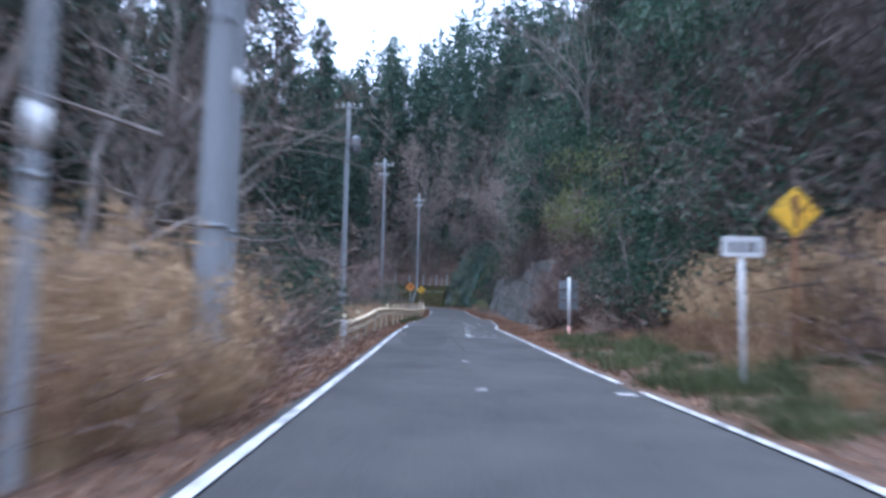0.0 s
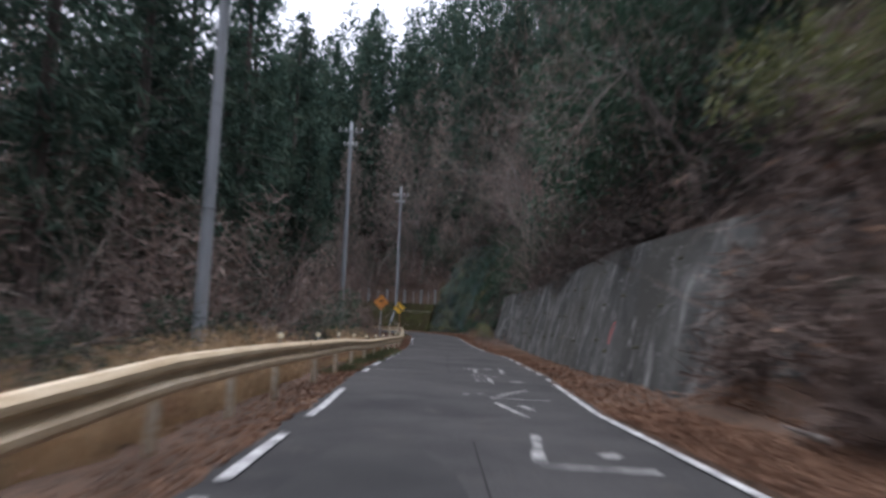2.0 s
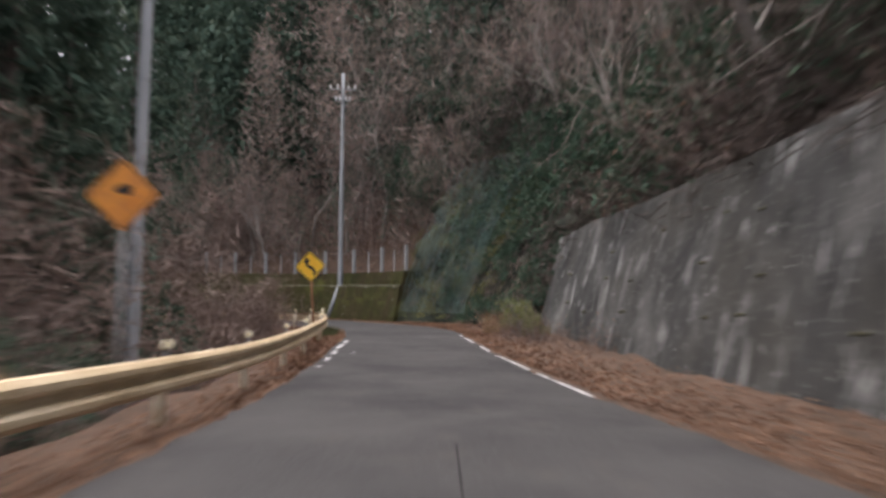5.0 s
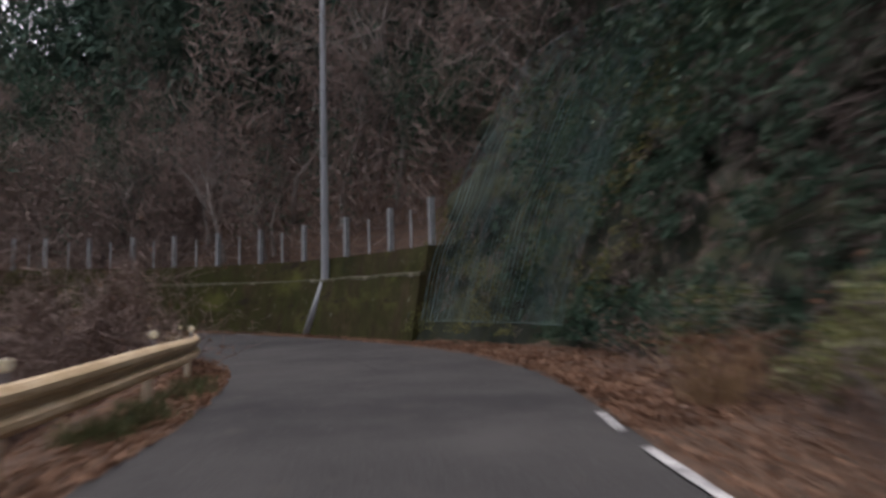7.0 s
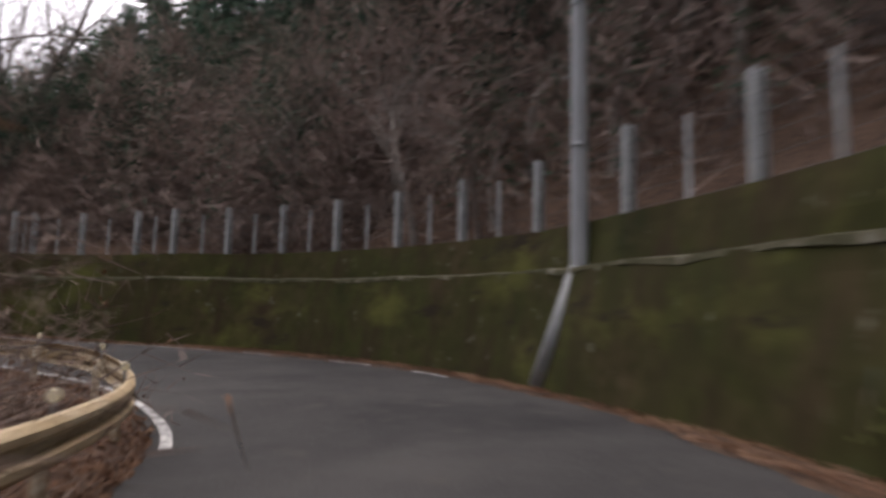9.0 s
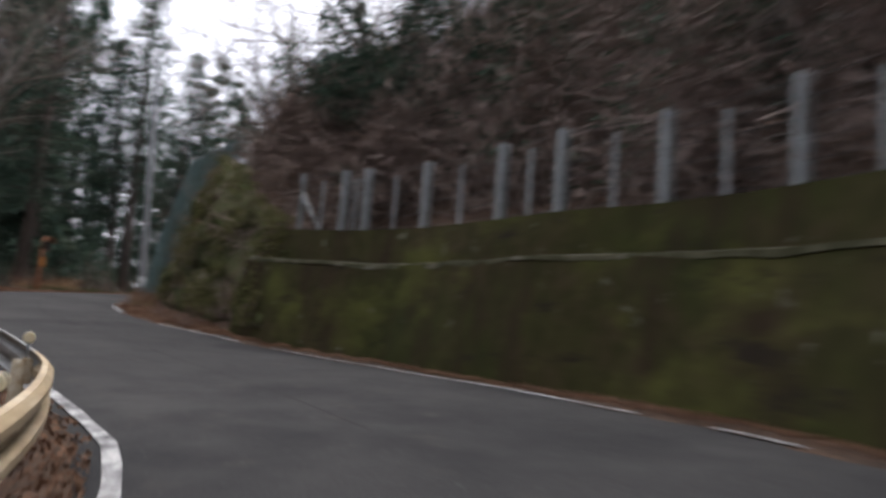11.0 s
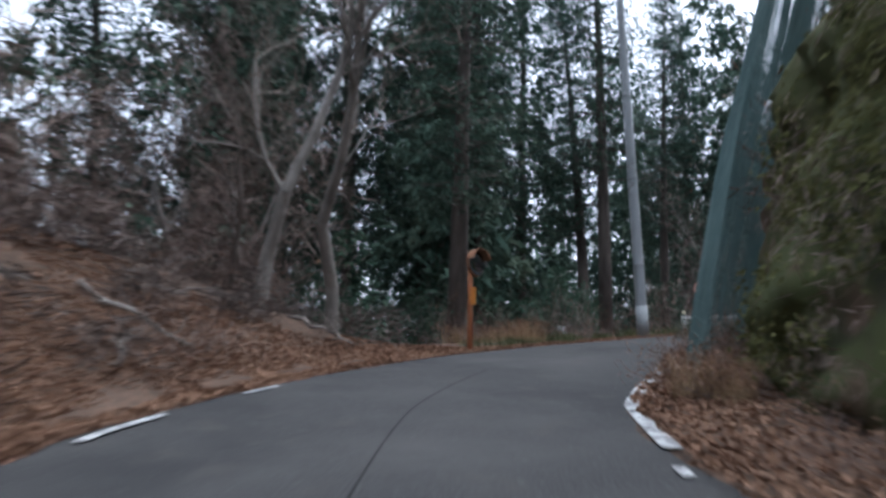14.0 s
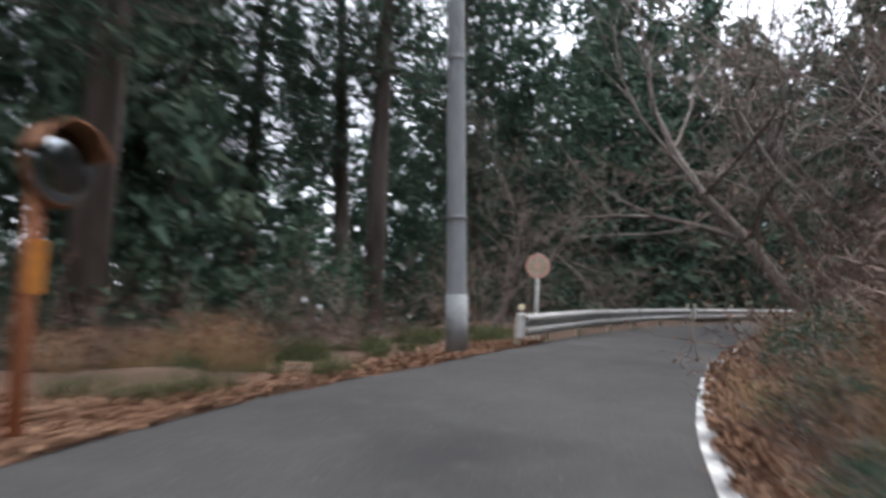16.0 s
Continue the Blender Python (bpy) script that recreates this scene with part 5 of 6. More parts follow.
scatter(BARES, 20, 8, 40, 8, 18, (.7, 1.1), 4.5, 1.6, 5)
scatter([CEDARS[0], CEDARS[1], CEDARS[2]], 10, 16, 60, 13, 26, (.8, 1.1), 8, 3)
for s, n, w in ((28.6, 4.9, .9), (29.6, 5.3, 1.0), (27.4, 5.2, .9), (30.4, 5.9, 1.0), (26.2, 5.6, .9), (28.8, 6.3, 1.0), (25, 6.0, .8)):
    plant_sn(BRUSH[int(s) % 3], s, n, w)
plant_sn(LEAFY[2], 28.2, 5.6, .7)
plant_sn(LEAFY[2], 30.0, 5.0, .55)
# above the concrete wall
scatter(BRUSH, 28, 34, 82, 5.9, 10, (.7, 1.15), 2.9, .9, 8)
scatter(BARES, 30, 34, 82, 6.6, 16, (.6, 1.05), 3.4, 1.5, 8)
scatter([LEAFY[0], LEAFY[1], LEAFY[4]], 20, 30, 82, 8, 22, (.7, 1.1), 4, 2.0)
scatter([CEDARS[0], CEDARS[2], CEDARS[3]], 10, 46, 96, 13, 28, (.8, 1.1), 8, 3)
# between the walls, over the netted cliff and the mossy wall
for s, n, w in ((81.0, 4.0, .75), (82.6, 4.2, .8), (84.2, 4.4, .7), (80.6, 3.3, .6)):
    plant_sn(BRUSH[2], s, n, w)
plant_sn(LEAFY[2], 81.8, 3.7, .6)
plant_sn(LEAFY[2], 83.4, 4.1, .5)
plant_sn(DRY[1], 80.9, 3.2, .8)
scatter(LEAFY[:3], 14, 81, 97, 7.6, 13, (.6, 1.0), 3, 1.3)
scatter(BRUSH, 24, 94, 122, 7.0, 13, (.75, 1.2), 1.4, .9, 8)
scatter(BARES[:2], 26, 90, 124, 7.5, 18, (.6, 1.0), 2.6, 1.4, 6)
scatter([LEAFY[1], LEAFY[4], LEAFY[0]], 14, 90, 124, 11, 28, (.7, 1.1), 4, 2.0)
scatter([CEDARS[0], CEDARS[1], CEDARS[2]], 12, 88, 110, 13, 30, (.8, 1.05), 8, 2.6)
# rock outcrop at the bend
scatter(BRUSH, 12, 118, 138, 4.2, 8.5, (.6, .95), 2.2, .8, 8)
scatter(LEAFY[:3], 6, 119, 127, 4.8, 9, (.45, .7), 2.0, 1.2)
scatter(BARES, 14, 120, 152, 4.5, 12, (.6, 1.0), 3, 1.6, 6)
scatter(FINE + [CEDARS[1]], 14, 154, 180, 5.5, 20, (.62, .88), 6, 3)
# leafy bank and the thin wood behind it
plant(BARES[3], -29.6, 98.6, 1.0, turn=60)
plant(BARES[2], -40.2, 102.6, 1.0)
plant(BARES[2], -38.2, 101.2, .9)
scatter(BARES[:2], 10, 120, 134, -15, -7.5, (.65, 1.0), 3.6, 1.6, 5)
scatter(FINE + [CEDARS[4]], 10, 118, 136, -24, -9, (.8, 1.1), 4, 2.6, 2)
scatter(FINE, 10, 134, 149, -18, -5.4, (.8, 1.1), 3.4, 2.6, 1.5)
scatter(FINE, 6, 132, 148, -20, -8, (.7, 1.0), 4.0, 2.6, 1.5)
scatter(BRUSH, 14, 133, 172, -8.5, -3.6, (.5, .9), 1.0, .9, 6)
scatter([LEAFY[0], LEAFY[2]], 10, 134, 162, -14, -5, (.6, 1.0), 2.5, 2)
scatter(DRY[1:], 5, 134.5, 139, -5.4, -3.8, (.5, .8), 1.0, .6)
scatter(GREEN, 40, 134.5, 145, -4.6, -2.6, (.6, 1.2), .25, .2)
scatter(BRUSH, 10, 134, 144, -6.5, -4.2, (.35, .7), 1.6, .7, 8)
scatter([BRUSH[2]], 8, 120, 131, -8, -4.6, (.4, .7), 1.6, 1)


# taller trees over the concrete wall and the start
scatter([CEDARS[3]], 10, 34, 62, 7.5, 11, (.6, .85), 3.4, 2.0, 3)
scatter([CEDARS[2]], 12, 36, 66, 9, 15, (.85, 1.1), 5, 2.6, 2)
scatter([BARES[2]], 10, 30, 70, 7, 12, (.9, 1.2), 4, 2.0, 6)
scatter([CEDARS[0], CEDARS[1]], 8, 80, 98, 9, 15, (.85, 1.05), 5, 2.4, 2)
# grass hiding the feet of the first poles
for s, n, w in ((7.6, -2.55, .62), (6.6, -2.75, .7), (8.3, -2.4, .5), (5.9, -3.2, .9), (9.0, -3.2, .95), (10.2, -3.6, 1.0)):
    plant_sn(DRY[0], s, n, w)
for s, n, w in ((6.2, -3.3, .75), (7.4, -3.1, .6), (8.8, -2.9, .65), (10, -3.2, .8), (11.2, -3.0, .7), (7.9, -4.0, .9), (5.3, -3.5, .7), (12.4, -3.6, .9)):
    plant_sn(BRUSH[int(s * 2) % 3], s, n, w)
plant_sn(LEAFY[3], 11.6, -4.2, .42)
# spreading old tree behind the grass, with limbs reaching towards the road
OLD = [bare_tree(51, 12.5, "old spreading leafless tree with grey thick limbs", .7, BARK, 3, (.75, .35)), bare_tree(53, 11, "leafless tree forking low into pale limbs", .75, PALEBARK, 3, (.2, .1))]
plant_sn(OLD[0], 10.6, -7.2, 1.0, turn=0, tilt=(0, 22))
plant_sn(OLD[1], 12.6, -6.3, 1.0, turn=40)
plant_sn(OLD[1], 15.2, -7.4, 1.05, turn=150)
plant_sn(OLD[0], 17.5, -8.6, .9, turn=20)
for s, n, k, w, a in ((38, -9.4, 1, .8, 10), (43.5, -8.5, 1, .75, 200), (48, -8.5, 1, .7, 90), (54, -9.5, 1, .75, 300), (60, -9.0, 1, .7, 30), (68, -9.5, 1, .75, 140)):
    plant_sn(OLD[k], s, n, w, turn=a)
# dark bare trees on the crest of the hill
for s, n, w in ((121.5, 8.2, 1.0), (124, 8.8, 1.1), (127.5, 7.6, .95)):
    plant_sn(OLD[0], s, n, w, turn=40 * s)
# inside of the far bend
BENT = [bare_tree(57, 13, "leafless brown tree leaning over the bend", .5, BARK, 3, (-.5, -.75), DARKSHADETWIG), bare_tree(58, 11, "dark-trunked leafless tree on the bank", .6, BARK, 3, (.1, -.25))]
plant_sn(BENT[0], 150.5, 3.4, 1.0, turn=0)
plant_sn(BENT[1], 151.4, 3.5, 1.0, turn=0)
plant_sn(BENT[1], 149, 4.6, 1.05, turn=70)
for x, y, k, w in ((-50.4, 112.2, 0, .95), (-53.6, 115.8, 0, .74), (-57.5, 118.6, 1, .78)):
    plant(FINE[k], x, y, w)
plant_sn(BARES[0], 141.2, 5.2, .85)
plant_sn(BARES[1], 144.6, 5.6, .95)
plant_sn(BARES[0], 130.5, 4.6, .8)
plant_sn(BARES[0], 150, 5.4, 1.3)
plant_sn(BARES[1], 152.5, 4.6, 1.3)
plant_sn(BARES[0], 154.5, 4.4, 1.2)
plant_sn(BARES[1], 144.8, -3.6, .62)
plant_sn(BARES[0], 146.6, -4.0, .55)
scatter(BRUSH, 18, 136.5, 152, 2.4, 7, (.4, .85), .7, .6, 8)
scatter(DRY[1:], 10, 135, 150, 2, 4, (.4, .7), .5, .5)
scatter([BRUSH[2]], 16, 121, 136, 1.6, 3, (.25, .42), .25, .35, 8)
scatter(DRY[1:], 9, 123, 136, 1.5, 2.6, (.35, .55), .3, .4)
for s, n, w in ((134.4, 1.75, .34), (136.2, 2.1, .4), (138, 2.3, .42), (131.8, 1.5, .3)):
    plant_sn(LEAFY[2], s, n, w)
for s, n, w in ((135.2, 2.0, .5), (137, 2.2, .55), (133.4, 1.85, .42), (138.6, 2.5, .6)):
    plant_sn(BRUSH[2], s, n, w)
for s, n, w in ((127.4, 1.5, .38), (128.4, 1.55, .38), (129.2, 1.65, .42), (130, 1.7, .42), (130.8, 1.75, .45), (131.5, 1.75, .45), (132.3, 1.8, .45), (133.1, 1.9, .45), (126.2, 1.75, .42), (130.5, 2.0, .5), (132, 2.1, .5)):
    plant_sn(BRUSH[2], s, n, w)
scatter(BRUSH, 14, 119, 136, 3.6, 8, (.6, 1.0), 1.6, .6, 8)
scatter(BRUSH, 16, 119, 134, -10, -6.5, (.4, .8), 2.8, .8, 8)
scatter([BRUSH[2]], 12, 72, 84, 2.9, 4.0, (.35, .6), .7, .5, 6)
LOW = evergreen(66, 1.1, 1.5, "low yellow-green bush at the foot of the wall", 900, YELLOWLEAF, .09)
LOW.matrix_world = GONE
for s, n, w in ((78.6, 3.45, 1.0), (79.8, 3.6, .8), (82.2, 3.8, .9), (76.9, 3.5, .6)):
    plant_sn(LOW, s, n, w)


PALE = [bare_tree(46, 10.5, "leafless tree with a pale brown haze of twigs", .6, PALEBARK, 3, (-.15, -.1), PALETWIG), bare_tree(47, 8.5, "spreading leafless tree with pale brown twigs", .75, PALEBARK, 3, (-.3, -.2), PALETWIG)]
for s, n, k, w in ((68.2, 6.2, 1, .85), (72, 6.4, 0, .8), (76, 6.6, 1, .8), (79.5, 7.4, 0, .85), (83, 8.0, 1, .95), (86, 8.6, 0, 1.0), (70, 8.6, 0, 1.0), (75, 9.0, 1, 1.1), (89.5, 9.2, 0, 1.0), (81, 10.4, 0, 1.15)):
    plant_sn(PALE[k], s, n, w)
for s, n, w in ((93.5, 8.6, 1.1), (96, 9.6, 1.25), (98.6, 8.8, 1.15), (100.5, 10.6, 1.3), (95, 11.6, 1.35), (91.5, 10.8, 1.3), (103, 9.4, 1.1), (98, 12.6, 1.4)):
    plant_sn(PALE[int(s) % 2], s, n, w)
scatter(PALE, 10, 99, 113, 7.4, 11, (.6, .85), 2.4, 1.6, 5)
DENSE = evergreen(67, 6.0, 5.6, "dense dark evergreen tree leaning over the wall", 4200, BROAD, .2, "evergreen_tree", "tree")
DENSE.matrix_world = GONE
for s, n, w in ((38, 7.2, 1.0), (41.5, 7.2, 1.25), (45, 7.0, 1.35), (48.5, 7.2, 1.4), (52, 7.0, 1.35), (56, 7.2, 1.4), (60, 7.2, 1.3), (43, 10.5, 1.5), (50, 11, 1.6), (57, 11, 1.6), (35, 9.0, 1.1)):
    plant_sn(DENSE, s, n, w)
BIGLEAF = evergreen(68, 4.8, 4.0, "broad-leaved evergreen with large drooping leaves beside the rail", 2600, BROAD, .3, "evergreen_tree", "tree")
BIGLEAF.matrix_world = GONE
for s, n, w in ((25.6, -5.6, 1.0), (28.4, -5.9, .85), (22.4, -5.4, .7)):
    plant_sn(BIGLEAF, s, n, w)
for s, n, w in ((94.5, 8.4, .85), (97, 9.4, 1.0), (92.5, 9.6, 1.0)):
    plant_sn(DENSE, s, n, w)
for s, n, w in ((101, 12.5, .8), (104.5, 13.5, .85), (108, 13, .8), (111, 12, .75), (106, 17, .95), (113, 15, .8)):
    plant_sn(CEDARS[2], s, n, w)
# evergreens on top of the outcrop
for s, n, w in ((120.8, 7.2, .8), (123.4, 6.6, .72), (126, 6.3, .66)):
    plant_sn(DENSE, s, n, w)
# thicket inside the second bend
scatter(BRUSH, 26, 89, 99, -6.5, -3.0, (.7, 1.05), 1.1, .7, 6)
plant_sn(BARES[0], 97.4, -3.9, .6)
plant_sn(BARES[1], 94.6, -4.6, .7)


def fallen_branch(s, n, length, turn, r, seed):
    """A bent dead branch lying on the bank."""
    rng = np.random.RandomState(seed)
    p = at(s, n)[:2]
    u = np.linspace(-.5, .5, 7)[:, None] * length
    xy = p + u * np.array([[math.cos(radians(turn)), math.sin(radians(turn))]]) + rng.normal(size=(7, 2)) * length * .03
    z = land(xy) + r * .6 + .12 + rng.uniform(-.04, .06, 7)
    t = thing("fallen_branch", Matrix(), "grey-brown dead branch lying on the leafy bank", "branch", "dead wood")
    pts = np.c_[xy, z]
    rod("stem", pts, np.linspace(r, r * .4, 7), BARK, t, sides=6)
    for k in (2, 3, 4, 5):
        e = unit(rng.normal(size=3) + (0, 0, .5)) * length * rng.uniform(.12, .3)
        rod("twig", [pts[k], pts[k] + e * .5 + rng.normal(size=3) * .03, pts[k] + e], [r * .35, r * .25, r * .1], BARK, t, sides=4)


for k, (s, n, l, a, r) in enumerate([(123, -6.5, 2.4, 20, .07), (125.5, -7.2, 3.0, 130, .08), (127.5, -5.6, 1.8, 70, .05), (129.5, -6.6, 2.6, 160, .06), (121.5, -5.4, 1.6, 100, .05), (126.4, -4.8, 1.4, 10, .04), (131, -5.2, 1.8, 40, .05), (139.5, 2.6, 1.6, 60, .04), (142, 3.4, 2.0, 120, .05), (29.6, 3.7, 1.3, 80, .035), (27.2, 3.6, 1.0, 30, .03)]):
    fallen_branch(s, n, l, a, r, 300 + k)


# ---- fallen leaves along the verges ----
def fallen_leaves(name, count, bands, seed, label):
    rng = np.random.RandomState(seed)
    pos, kind = [], []
    total = sum(b[4] for b in bands)
    for s0, s1, side, reach, share in bands:
        k = int(count * share / total)
        s = rng.uniform(s0, s1, k)
        e = lerp(s, RIGHT_S, RIGHT_N) if side > 0 else lerp(s, LEFT_S, LEFT_N)
        n = e + side * ((.02 if side > 0 else .1) + np.abs(rng.normal(size=k)) * reach)
        pos.append(at(s, n)[:, :2])
    xy = np.concatenate(pos)
    z = np.concatenate([land(c) for c in np.array_split(xy, 40)])
    s, n = near_road(xy)
    le, re = lerp(s, LEFT_S, LEFT_N), lerp(s, RIGHT_S, RIGHT_N)
    on = (n > le - .14) & (n < re + .12)
    z = np.where(on, z + .075, z + .02)
    k = len(xy)
    c = np.c_[xy, z + rng.uniform(0, .03, k)]
    ax = np.c_[rng.normal(size=(k, 2)), rng.normal(size=k) * .35]
    ax = ax / np.linalg.norm(ax, axis=1, keepdims=True) * rng.uniform(.035, .085, (k, 1))
    v, f = blades(c, ax, rng.uniform(.028, .05, k), rng)
    tagged(raw(name, v, f, LITTER), label, "fallen leaves", kind="stuff")


fallen_leaves("fallen_leaves", 230000, [(134, 152, 1, 1.8, 5), (20, 33, 1, 2.4, 5), (119, 135, -1, 4.5, 11), (18, 34, 1, 2.2, 4), (34, 84, 1, .9, 3.4), (80, 98, 1, 1.1, 3), (98, 120, 1, .3, 1.6), (119, 137, 1, .8, 3), (14, 70, -1, .5, 2), (70, 98, -1, .7, 2.4), (98, 121, -1, .7, 1.6), (119, 134, -1, 3.4, 8), (133, 142, -1, .5, 1.5), (2, 16, -1, .7, .8), (0, 16, 1, 1.2, .8)], 5, "brown and orange dead leaves drifted along the road's edges")


def creepers(name, count, s0, s1, foot, top, lean, seed, label, mat=BROAD, leaf=.14, low=.3, slim=.5, high=1.0, share=.02):
    """Leaves of climbers over a cliff face, in patches."""
    rng = np.random.RandomState(seed)
    spots = []
    while len(spots) < count:
        s = rng.uniform(s0, s1)
        h = low + (top(s) * high + .8 - low) * rng.rand()
        if noise.noise((s * .7, h * .8, seed)) + .5 * noise.noise((s * 2.1, h * 2.3, seed)) > share:
            spots.append((s, h, foot(s), top(s)))
    s, h, f0, t0 = np.array(spots).T
    u = (h + .4) / (t0 + .4)
    p, r = at(s, f0 + lean * h * (.6 + .5 * u), h), rightward(s)
    r = np.c_[r, np.zeros(count)]
    cen = p - r * (.12 + np.abs(rng.normal(size=(count, 1))) * .14)
    ax = r * -.3 + np.array([0, 0, -.8]) + rng.normal(size=(count, 3)) * .5
    ax = ax / np.linalg.norm(ax, axis=1, keepdims=True) * rng.uniform(.6, 1.3, (count, 1)) * leaf
    v, f = blades(cen, ax, rng.uniform(.8, 1.2, count) * leaf * slim, rng)
    tagged(raw(name, v, f, mat), label, "climbing plants", kind="stuff")


creepers("climbing_plants", 3500, 79.6, 86, cliff_foot, cliff_top, .42, 13, "dead brown creepers over the cliff", DARKSHADETWIG, .3, slim=.12)
creepers("climbing_plants", 17000, 79.6, 90, cliff_foot, cliff_top, .42, 3, "dark glossy climbers hanging over the cliff", leaf=.13)
creepers("climbing_plants", 9000, 85, 93.6, cliff_foot, cliff_top, .42, 33, "olive moss and small climbers under the net", MOSSLEAF, leaf=.08, share=.1)
creepers("climbing_plants", 1500, 82, 93.6, cliff_foot, cliff_top, .42, 34, "dead stems hanging down the cliff", TWIG, .45, slim=.05)
creepers("climbing_plants", 2200, 118.6, 126.5, rock_foot, rock_top, .22, 14, "brown stems and dead grass on the rock outcrop", TWIG, .2, slim=.07)
creepers("climbing_plants", 8000, 118.6, 127, rock_foot, rock_top, .22, 4, "green moss and small climbers on the rock outcrop", MOSSLEAF, leaf=.08)


def woods(name, count, s0, s1, n0, n1, low, blade, wide, height, mat, seed, label, per=200, upward=-.5, tufts=0):
    """A wooded slope, too thick to tell its trees apart: crowns of small sprays, tree by tree."""
    rng = np.random.RandomState(seed)
    s, n = rng.uniform(s0, s1, count * 3), n0 + (n1 - n0) * rng.uniform(0, 1, count * 3) ** 1.2
    xy = at(s, n)[:, :2]
    rs, rn = near_road(xy)
    xy = xy[np.abs(rn) > min(abs(n0), abs(n1)) * .8][:count]
    g = land(xy)
    k = len(xy)
    h = rng.uniform(*height, k)
    u = rng.uniform(low, 1, (k, per))
    r = wide * (1.08 - u) ** .6 * rng.uniform(.15, 1, (k, per)) ** .6
    w = rng.uniform(0, 2 * math.pi, (k, per))
    # sprays gather in tufts
    w = np.round(w * 1.6) / 1.6 + rng.normal(size=(k, per)) * .22
    if tufts:
        pick = np.arange(per) % tufts
        u = u[:, pick] + rng.normal(size=(k, per)) * .013
        r = np.abs(r[:, pick] + rng.normal(size=(k, per)) * .3)
        w = w[:, pick] + rng.normal(size=(k, per)) * .32 / (r + .6)
    c = np.stack([xy[:, :1] + r * np.cos(w), xy[:, 1:] + r * np.sin(w), g[:, None] + h[:, None] * u], -1).reshape(-1, 3)
    ax = np.stack([np.cos(w) * .6, np.sin(w) * .6, np.full_like(w, upward)], -1).reshape(-1, 3) + rng.normal(size=(k * per, 3)) * .45
    ax = ax / np.linalg.norm(ax, axis=1, keepdims=True) * rng.uniform(.6, 1.3, (k * per, 1)) * blade[0]
    v, f = blades(c, ax, rng.uniform(.7, 1.3, k * per) * blade[1], rng)
    tagged(raw(name, v, f, mat), label, "woods", kind="stuff")


DARKWOOD = "dense dark evergreen woods rising behind the road"
woods("far_woods", 330, -5, 118, 16, 75, .04, (.9, .26), 2.8, (14, 22), CEDAR, 1, DARKWOOD, 230)
woods("far_woods", 130, 84, 111, 14, 70, .04, (1.0, .3), 3.4, (20, 30), CEDAR, 9, DARKWOOD, 280)
woods("far_woods", 100, 104, 130, 15, 50, .04, (.9, .26), 3.2, (17, 26), CEDAR, 19, DARKWOOD, 280)
woods("far_woods", 320, -5, 118, -60, -15, .06, (.9, .3), 3.0, (19, 28), CEDAR, 2, DARKWOOD, 260)
woods("far_woods", 48, 128, 150, -40, -10.5, .05, (.5, .16), 2.8, (13, 20), CEDAR, 3, "dark thinning woods with sky between the trees", 950, tufts=50)
woods("far_woods", 32, 138, 149.5, -40, -6.5, .04, (.5, .16), 2.8, (13, 21), CEDAR, 14, "dark woods beyond the far bend", 950, tufts=50)
woods("far_woods", 95, 150, 164, -36, -5.0, .02, (.5, .16), 2.7, (13, 18.5), CEDAR, 15, "younger dark cedars beyond the far bend", 680, tufts=40)
woods("far_woods", 110, 132, 184, 7, 45, .04, (.75, .22), 2.6, (6, 10), CEDAR, 6, DARKWOOD, 280)
woods("far_woods", 150, 150, 184, 4.0, 26, .02, (.7, .24), 2.8, (11, 15), CEDAR, 16, DARKWOOD, 480)
UNDER = "dark evergreen undergrowth covering the roadside slope"
woods("undergrowth", 150, 14, 37, 7.0, 20, .02, (.25, .1), 1.9, (2.5, 7), BROAD, 10, UNDER, 400, -.2)
woods("undergrowth", 190, 36, 84, 7.2, 20, .02, (.25, .1), 1.7, (2, 6), BROAD, 11, UNDER, 330, -.2)
woods("undergrowth", 130, 70, 92, 5.8, 15, .02, (.25, .1), 1.6, (1.6, 4.5), BROAD, 21, UNDER, 380, -.2)
woods("undergrowth", 110, 88, 112, 8, 24, .02, (.25, .1), 1.7, (2, 6), BROAD, 12, UNDER, 330, -.2)
woods("undergrowth", 100, 18, 80, -18, -6, .02, (.25, .1), 1.7, (2, 5), BROAD, 13, UNDER, 330, -.2)
woods("undergrowth", 70, 134, 176, -16, -5, .02, (.22, .08), 1.5, (1, 3), BROAD, 23, UNDER, 330, -.2)
# the hillside brush below carries the trees' shade in its dark colour
woods("bare_woods", 170, 4, 92, 7, 24, .05, (1.0, .045), 2.2, (4, 9), DARKSHADETWIG, 4, "leafless brown undergrowth thick on the hillside", 270, .5)
woods("bare_woods", 70, 8, 34, 7, 15, .1, (1.0, .04), 2.2, (5, 9), DARKSHADETWIG, 31, "leafless brown trees thick on the hillside", 280, .4)
woods("bare_woods", 170, 92, 124, 7.2, 26, .03, (1.0, .045), 2.2, (4, 8), PALETWIG, 5, "leafless brown undergrowth above the mossy wall", 270, .5)
woods("bare_woods", 240, 28, 116, -13, -5.6, .05, (.9, .04), 1.9, (3.5, 8), TWIG, 7, "leafless brown undergrowth below the road", 230, .5)
woods("undergrowth", 110, 33, 64, 6.8, 12, .02, (.25, .1), 1.6, (2.5, 6), BROAD, 33, UNDER, 340, -.2)
woods("undergrowth", 40, 21, 33, 6.2, 10, .02, (.22, .09), 1.3, (1.2, 3.5), BROAD, 34, UNDER, 300, -.2)
woods("bare_woods", 50, 21, 33.5, 5.2, 9, .02, (.7, .032), 1.2, (1, 3), TWIG, 35, "brown brush on the slope at the wall's end", 240, .1)
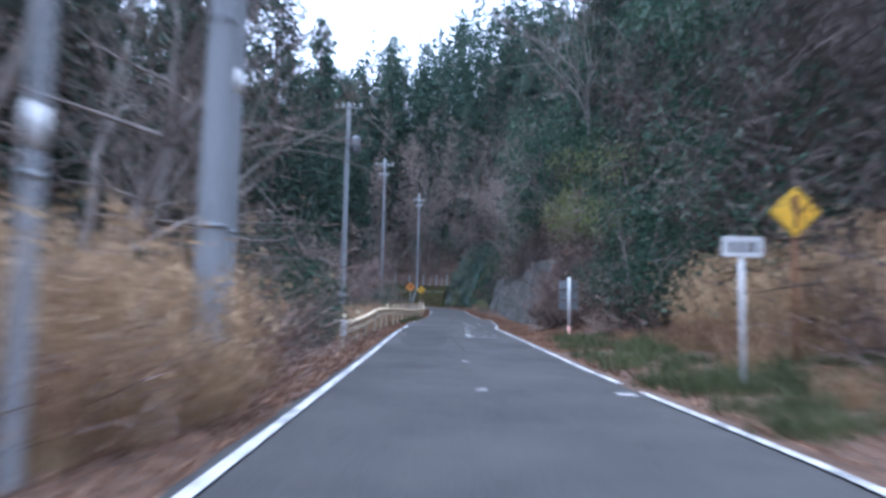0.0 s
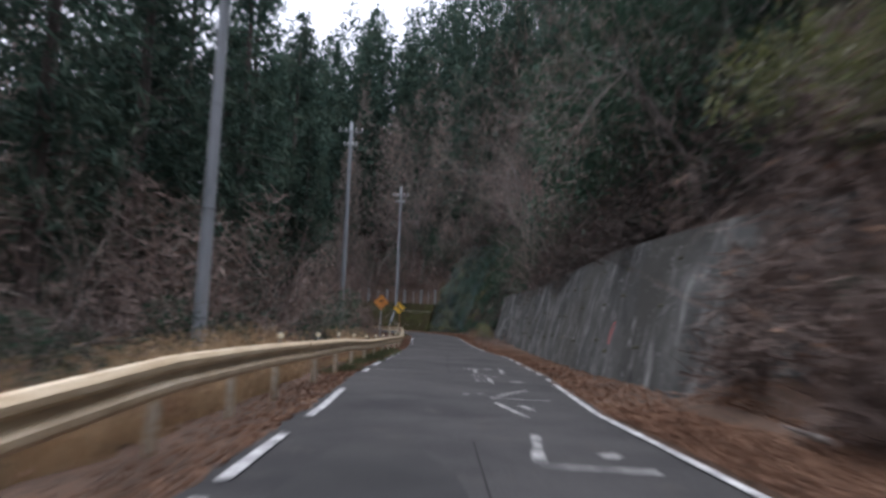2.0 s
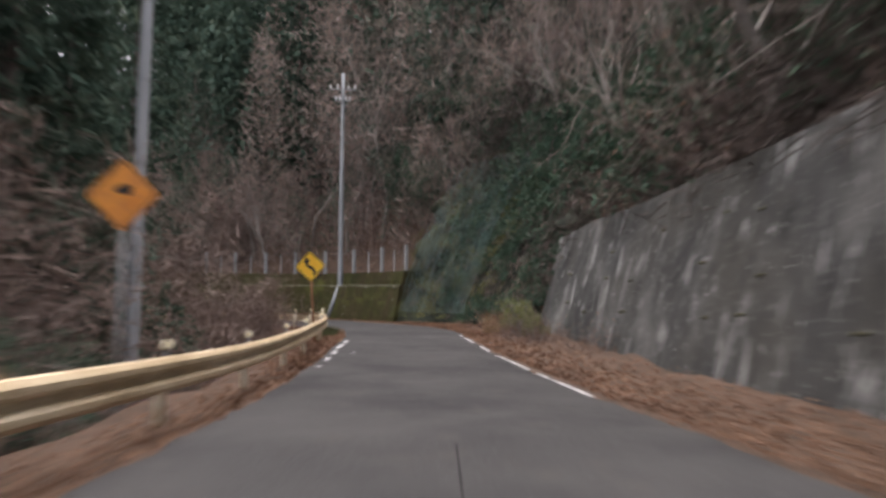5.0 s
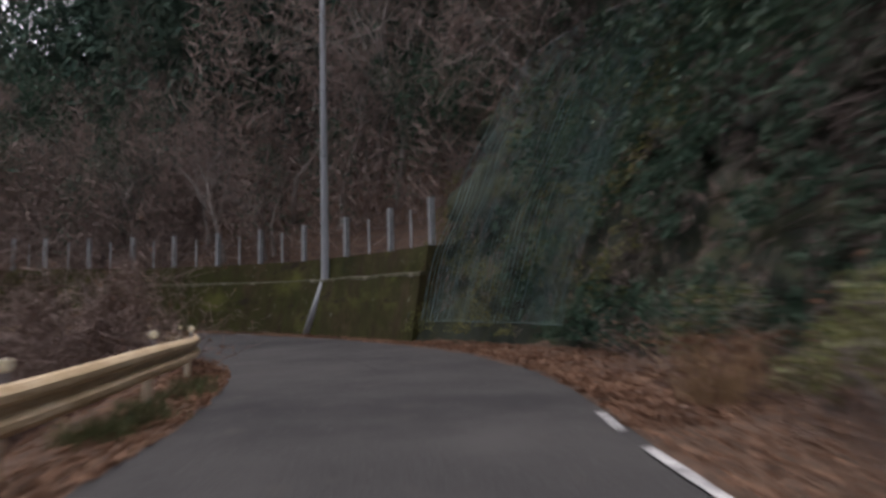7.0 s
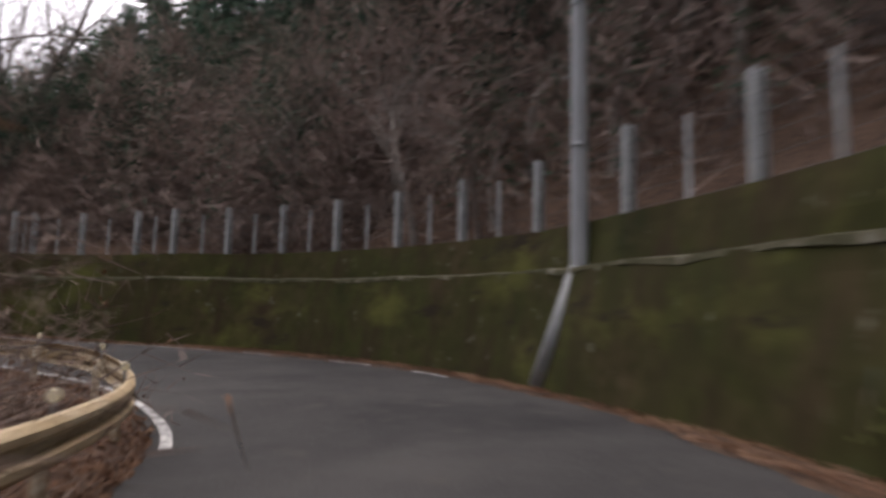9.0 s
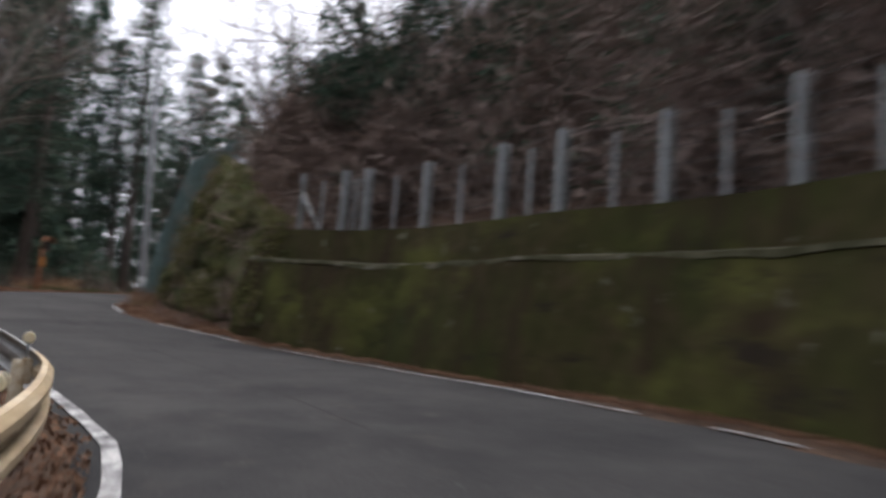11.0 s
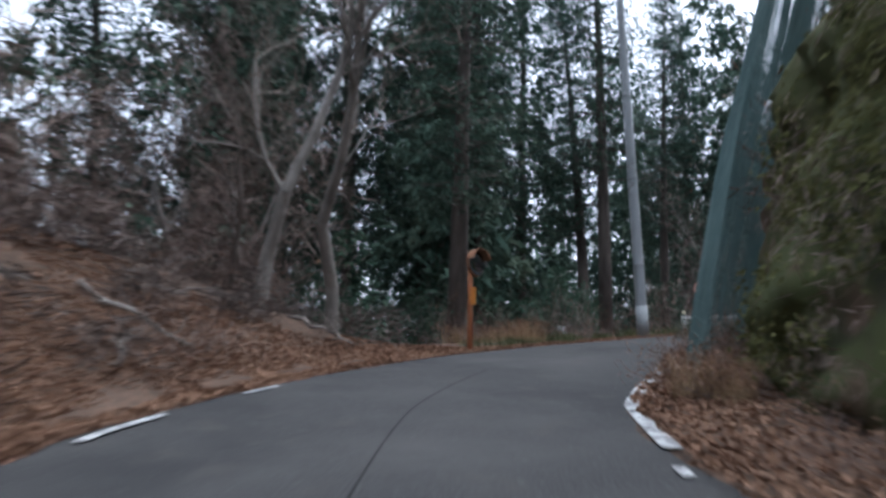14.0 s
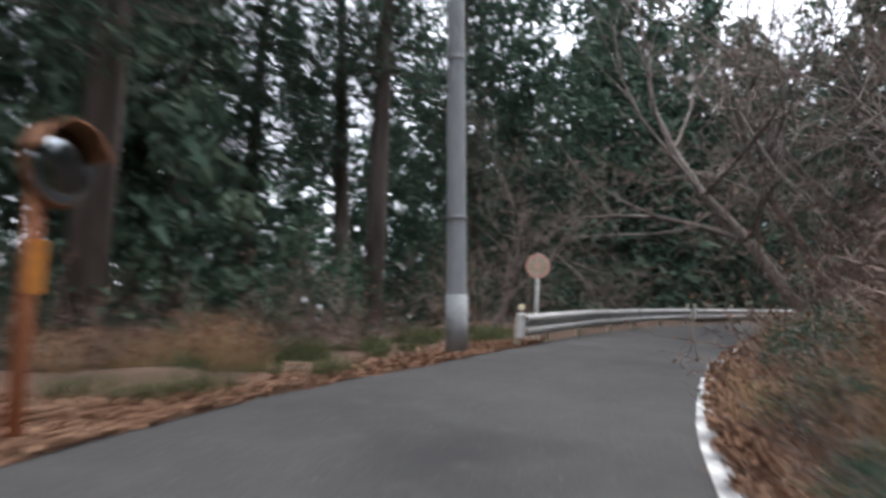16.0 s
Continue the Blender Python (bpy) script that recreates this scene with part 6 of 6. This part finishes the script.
# shade under the overhanging evergreens is put into this brush's colour
woods("bare_woods", 120, 31.5, 82, 5.6, 8, .02, (.7, .032), 1.25, (1.2, 3.2), DARKSHADETWIG, 8, "brown brush hanging over the top of the wall", 240, -.25)
woods("bare_woods", 34, 88, 99, -6.4, -3.1, .02, (.7, .03), 1.2, (1.4, 3.2), TWIG, 36, "leafless brush crowding behind the rail", 240, .3)
woods("bare_woods", 50, 106, 117, 7.0, 12, .02, (.8, .034), 1.5, (2, 4.5), PALETWIG, 15, "brown brush crowding behind the fence", 260, .1)
woods("bare_woods", 70, 117.5, 134, 4.8, 10, .02, (.8, .034), 1.4, (1.5, 3.5), TWIG, 25, "brown brush crowding over the rock outcrop", 280, .1)
woods("undergrowth", 60, 104, 126, 8.5, 16, .1, (.3, .1), 1.9, (4, 8), BROAD, 26, UNDER, 330, -.1)
woods("far_woods", 60, 90, 112, 10, 34, .04, (.95, .28), 3.2, (22, 31), CEDAR, 29, DARKWOOD, 320)
woods("far_woods", 34, 117, 134, -36, -9.5, .05, (.5, .16), 2.8, (12, 18), CEDAR, 43, "dark thinning woods with sky between the trees", 950, tufts=50)
woods("bare_woods", 46, 117, 136, -24, -8, .15, (.9, .045), 2.0, (6, 11), TWIG, 44, "leafless trees crowding the top of the bank", 300, .4)
woods("far_woods", 120, 159, 184, -27, -4.4, .02, (.7, .24), 2.9, (14, 19), CEDAR, 45, "dark woods beyond the far bend", 520)
woods("far_woods", 60, 165, 184, -34, -5, .02, (.8, .28), 2.9, (13, 18), CEDAR, 28, "dark woods beyond the far bend", 420, tufts=36)
woods("bare_woods", 60, 136, 160, 3.6, 10, .02, (.7, .03), 1.4, (1.2, 4), TWIG, 17, "brown brush on the bank inside the bend", 260, .2)
woods("bare_woods", 60, 118, 134, -14, -7.5, .02, (.7, .03), 1.3, (1, 3), TWIG, 18, "leafless brush along the crest of the bank", 220, .3)
woods("far_woods", 55, 99, 118, 14, 42, .04, (.9, .28), 3.2, (21, 28), CEDAR, 46, DARKWOOD, 320)
woods("far_woods", 50, 113, 126, 15, 42, .04, (.9, .28), 3.2, (20, 27), CEDAR, 48, DARKWOOD, 320)
TALL = "tall leafless trees standing among the cedars of the far slope"
woods("bare_woods", 70, 56, 112, -36, -15, .35, (1.1, .06), 2.6, (23, 31), TWIG, 41, TALL, 300, .4)
woods("bare_woods", 50, 60, 108, 13, 36, .3, (1.1, .06), 2.6, (17, 25), TWIG, 42, TALL, 300, .4)
woods("bare_woods", 36, 92, 107, 8.5, 18, .3, (1.1, .055), 2.6, (14, 23), PALETWIG, 47, "tall pale leafless trees above the mossy wall", 300, .4)
woods("bare_woods", 34, 27.5, 33.4, 4.2, 6.2, .02, (.55, .03), .95, (.7, 1.9), TWIG, 49, "brown brush heaped against the end of the wall", 240, -.1)
woods("bare_woods", 46, 118.5, 133, -9, -4.4, .02, (.5, .025), .9, (.35, 1.0), DARKSHADETWIG, 50, "low brown brush scattered over the leafy bank", 130, .2)
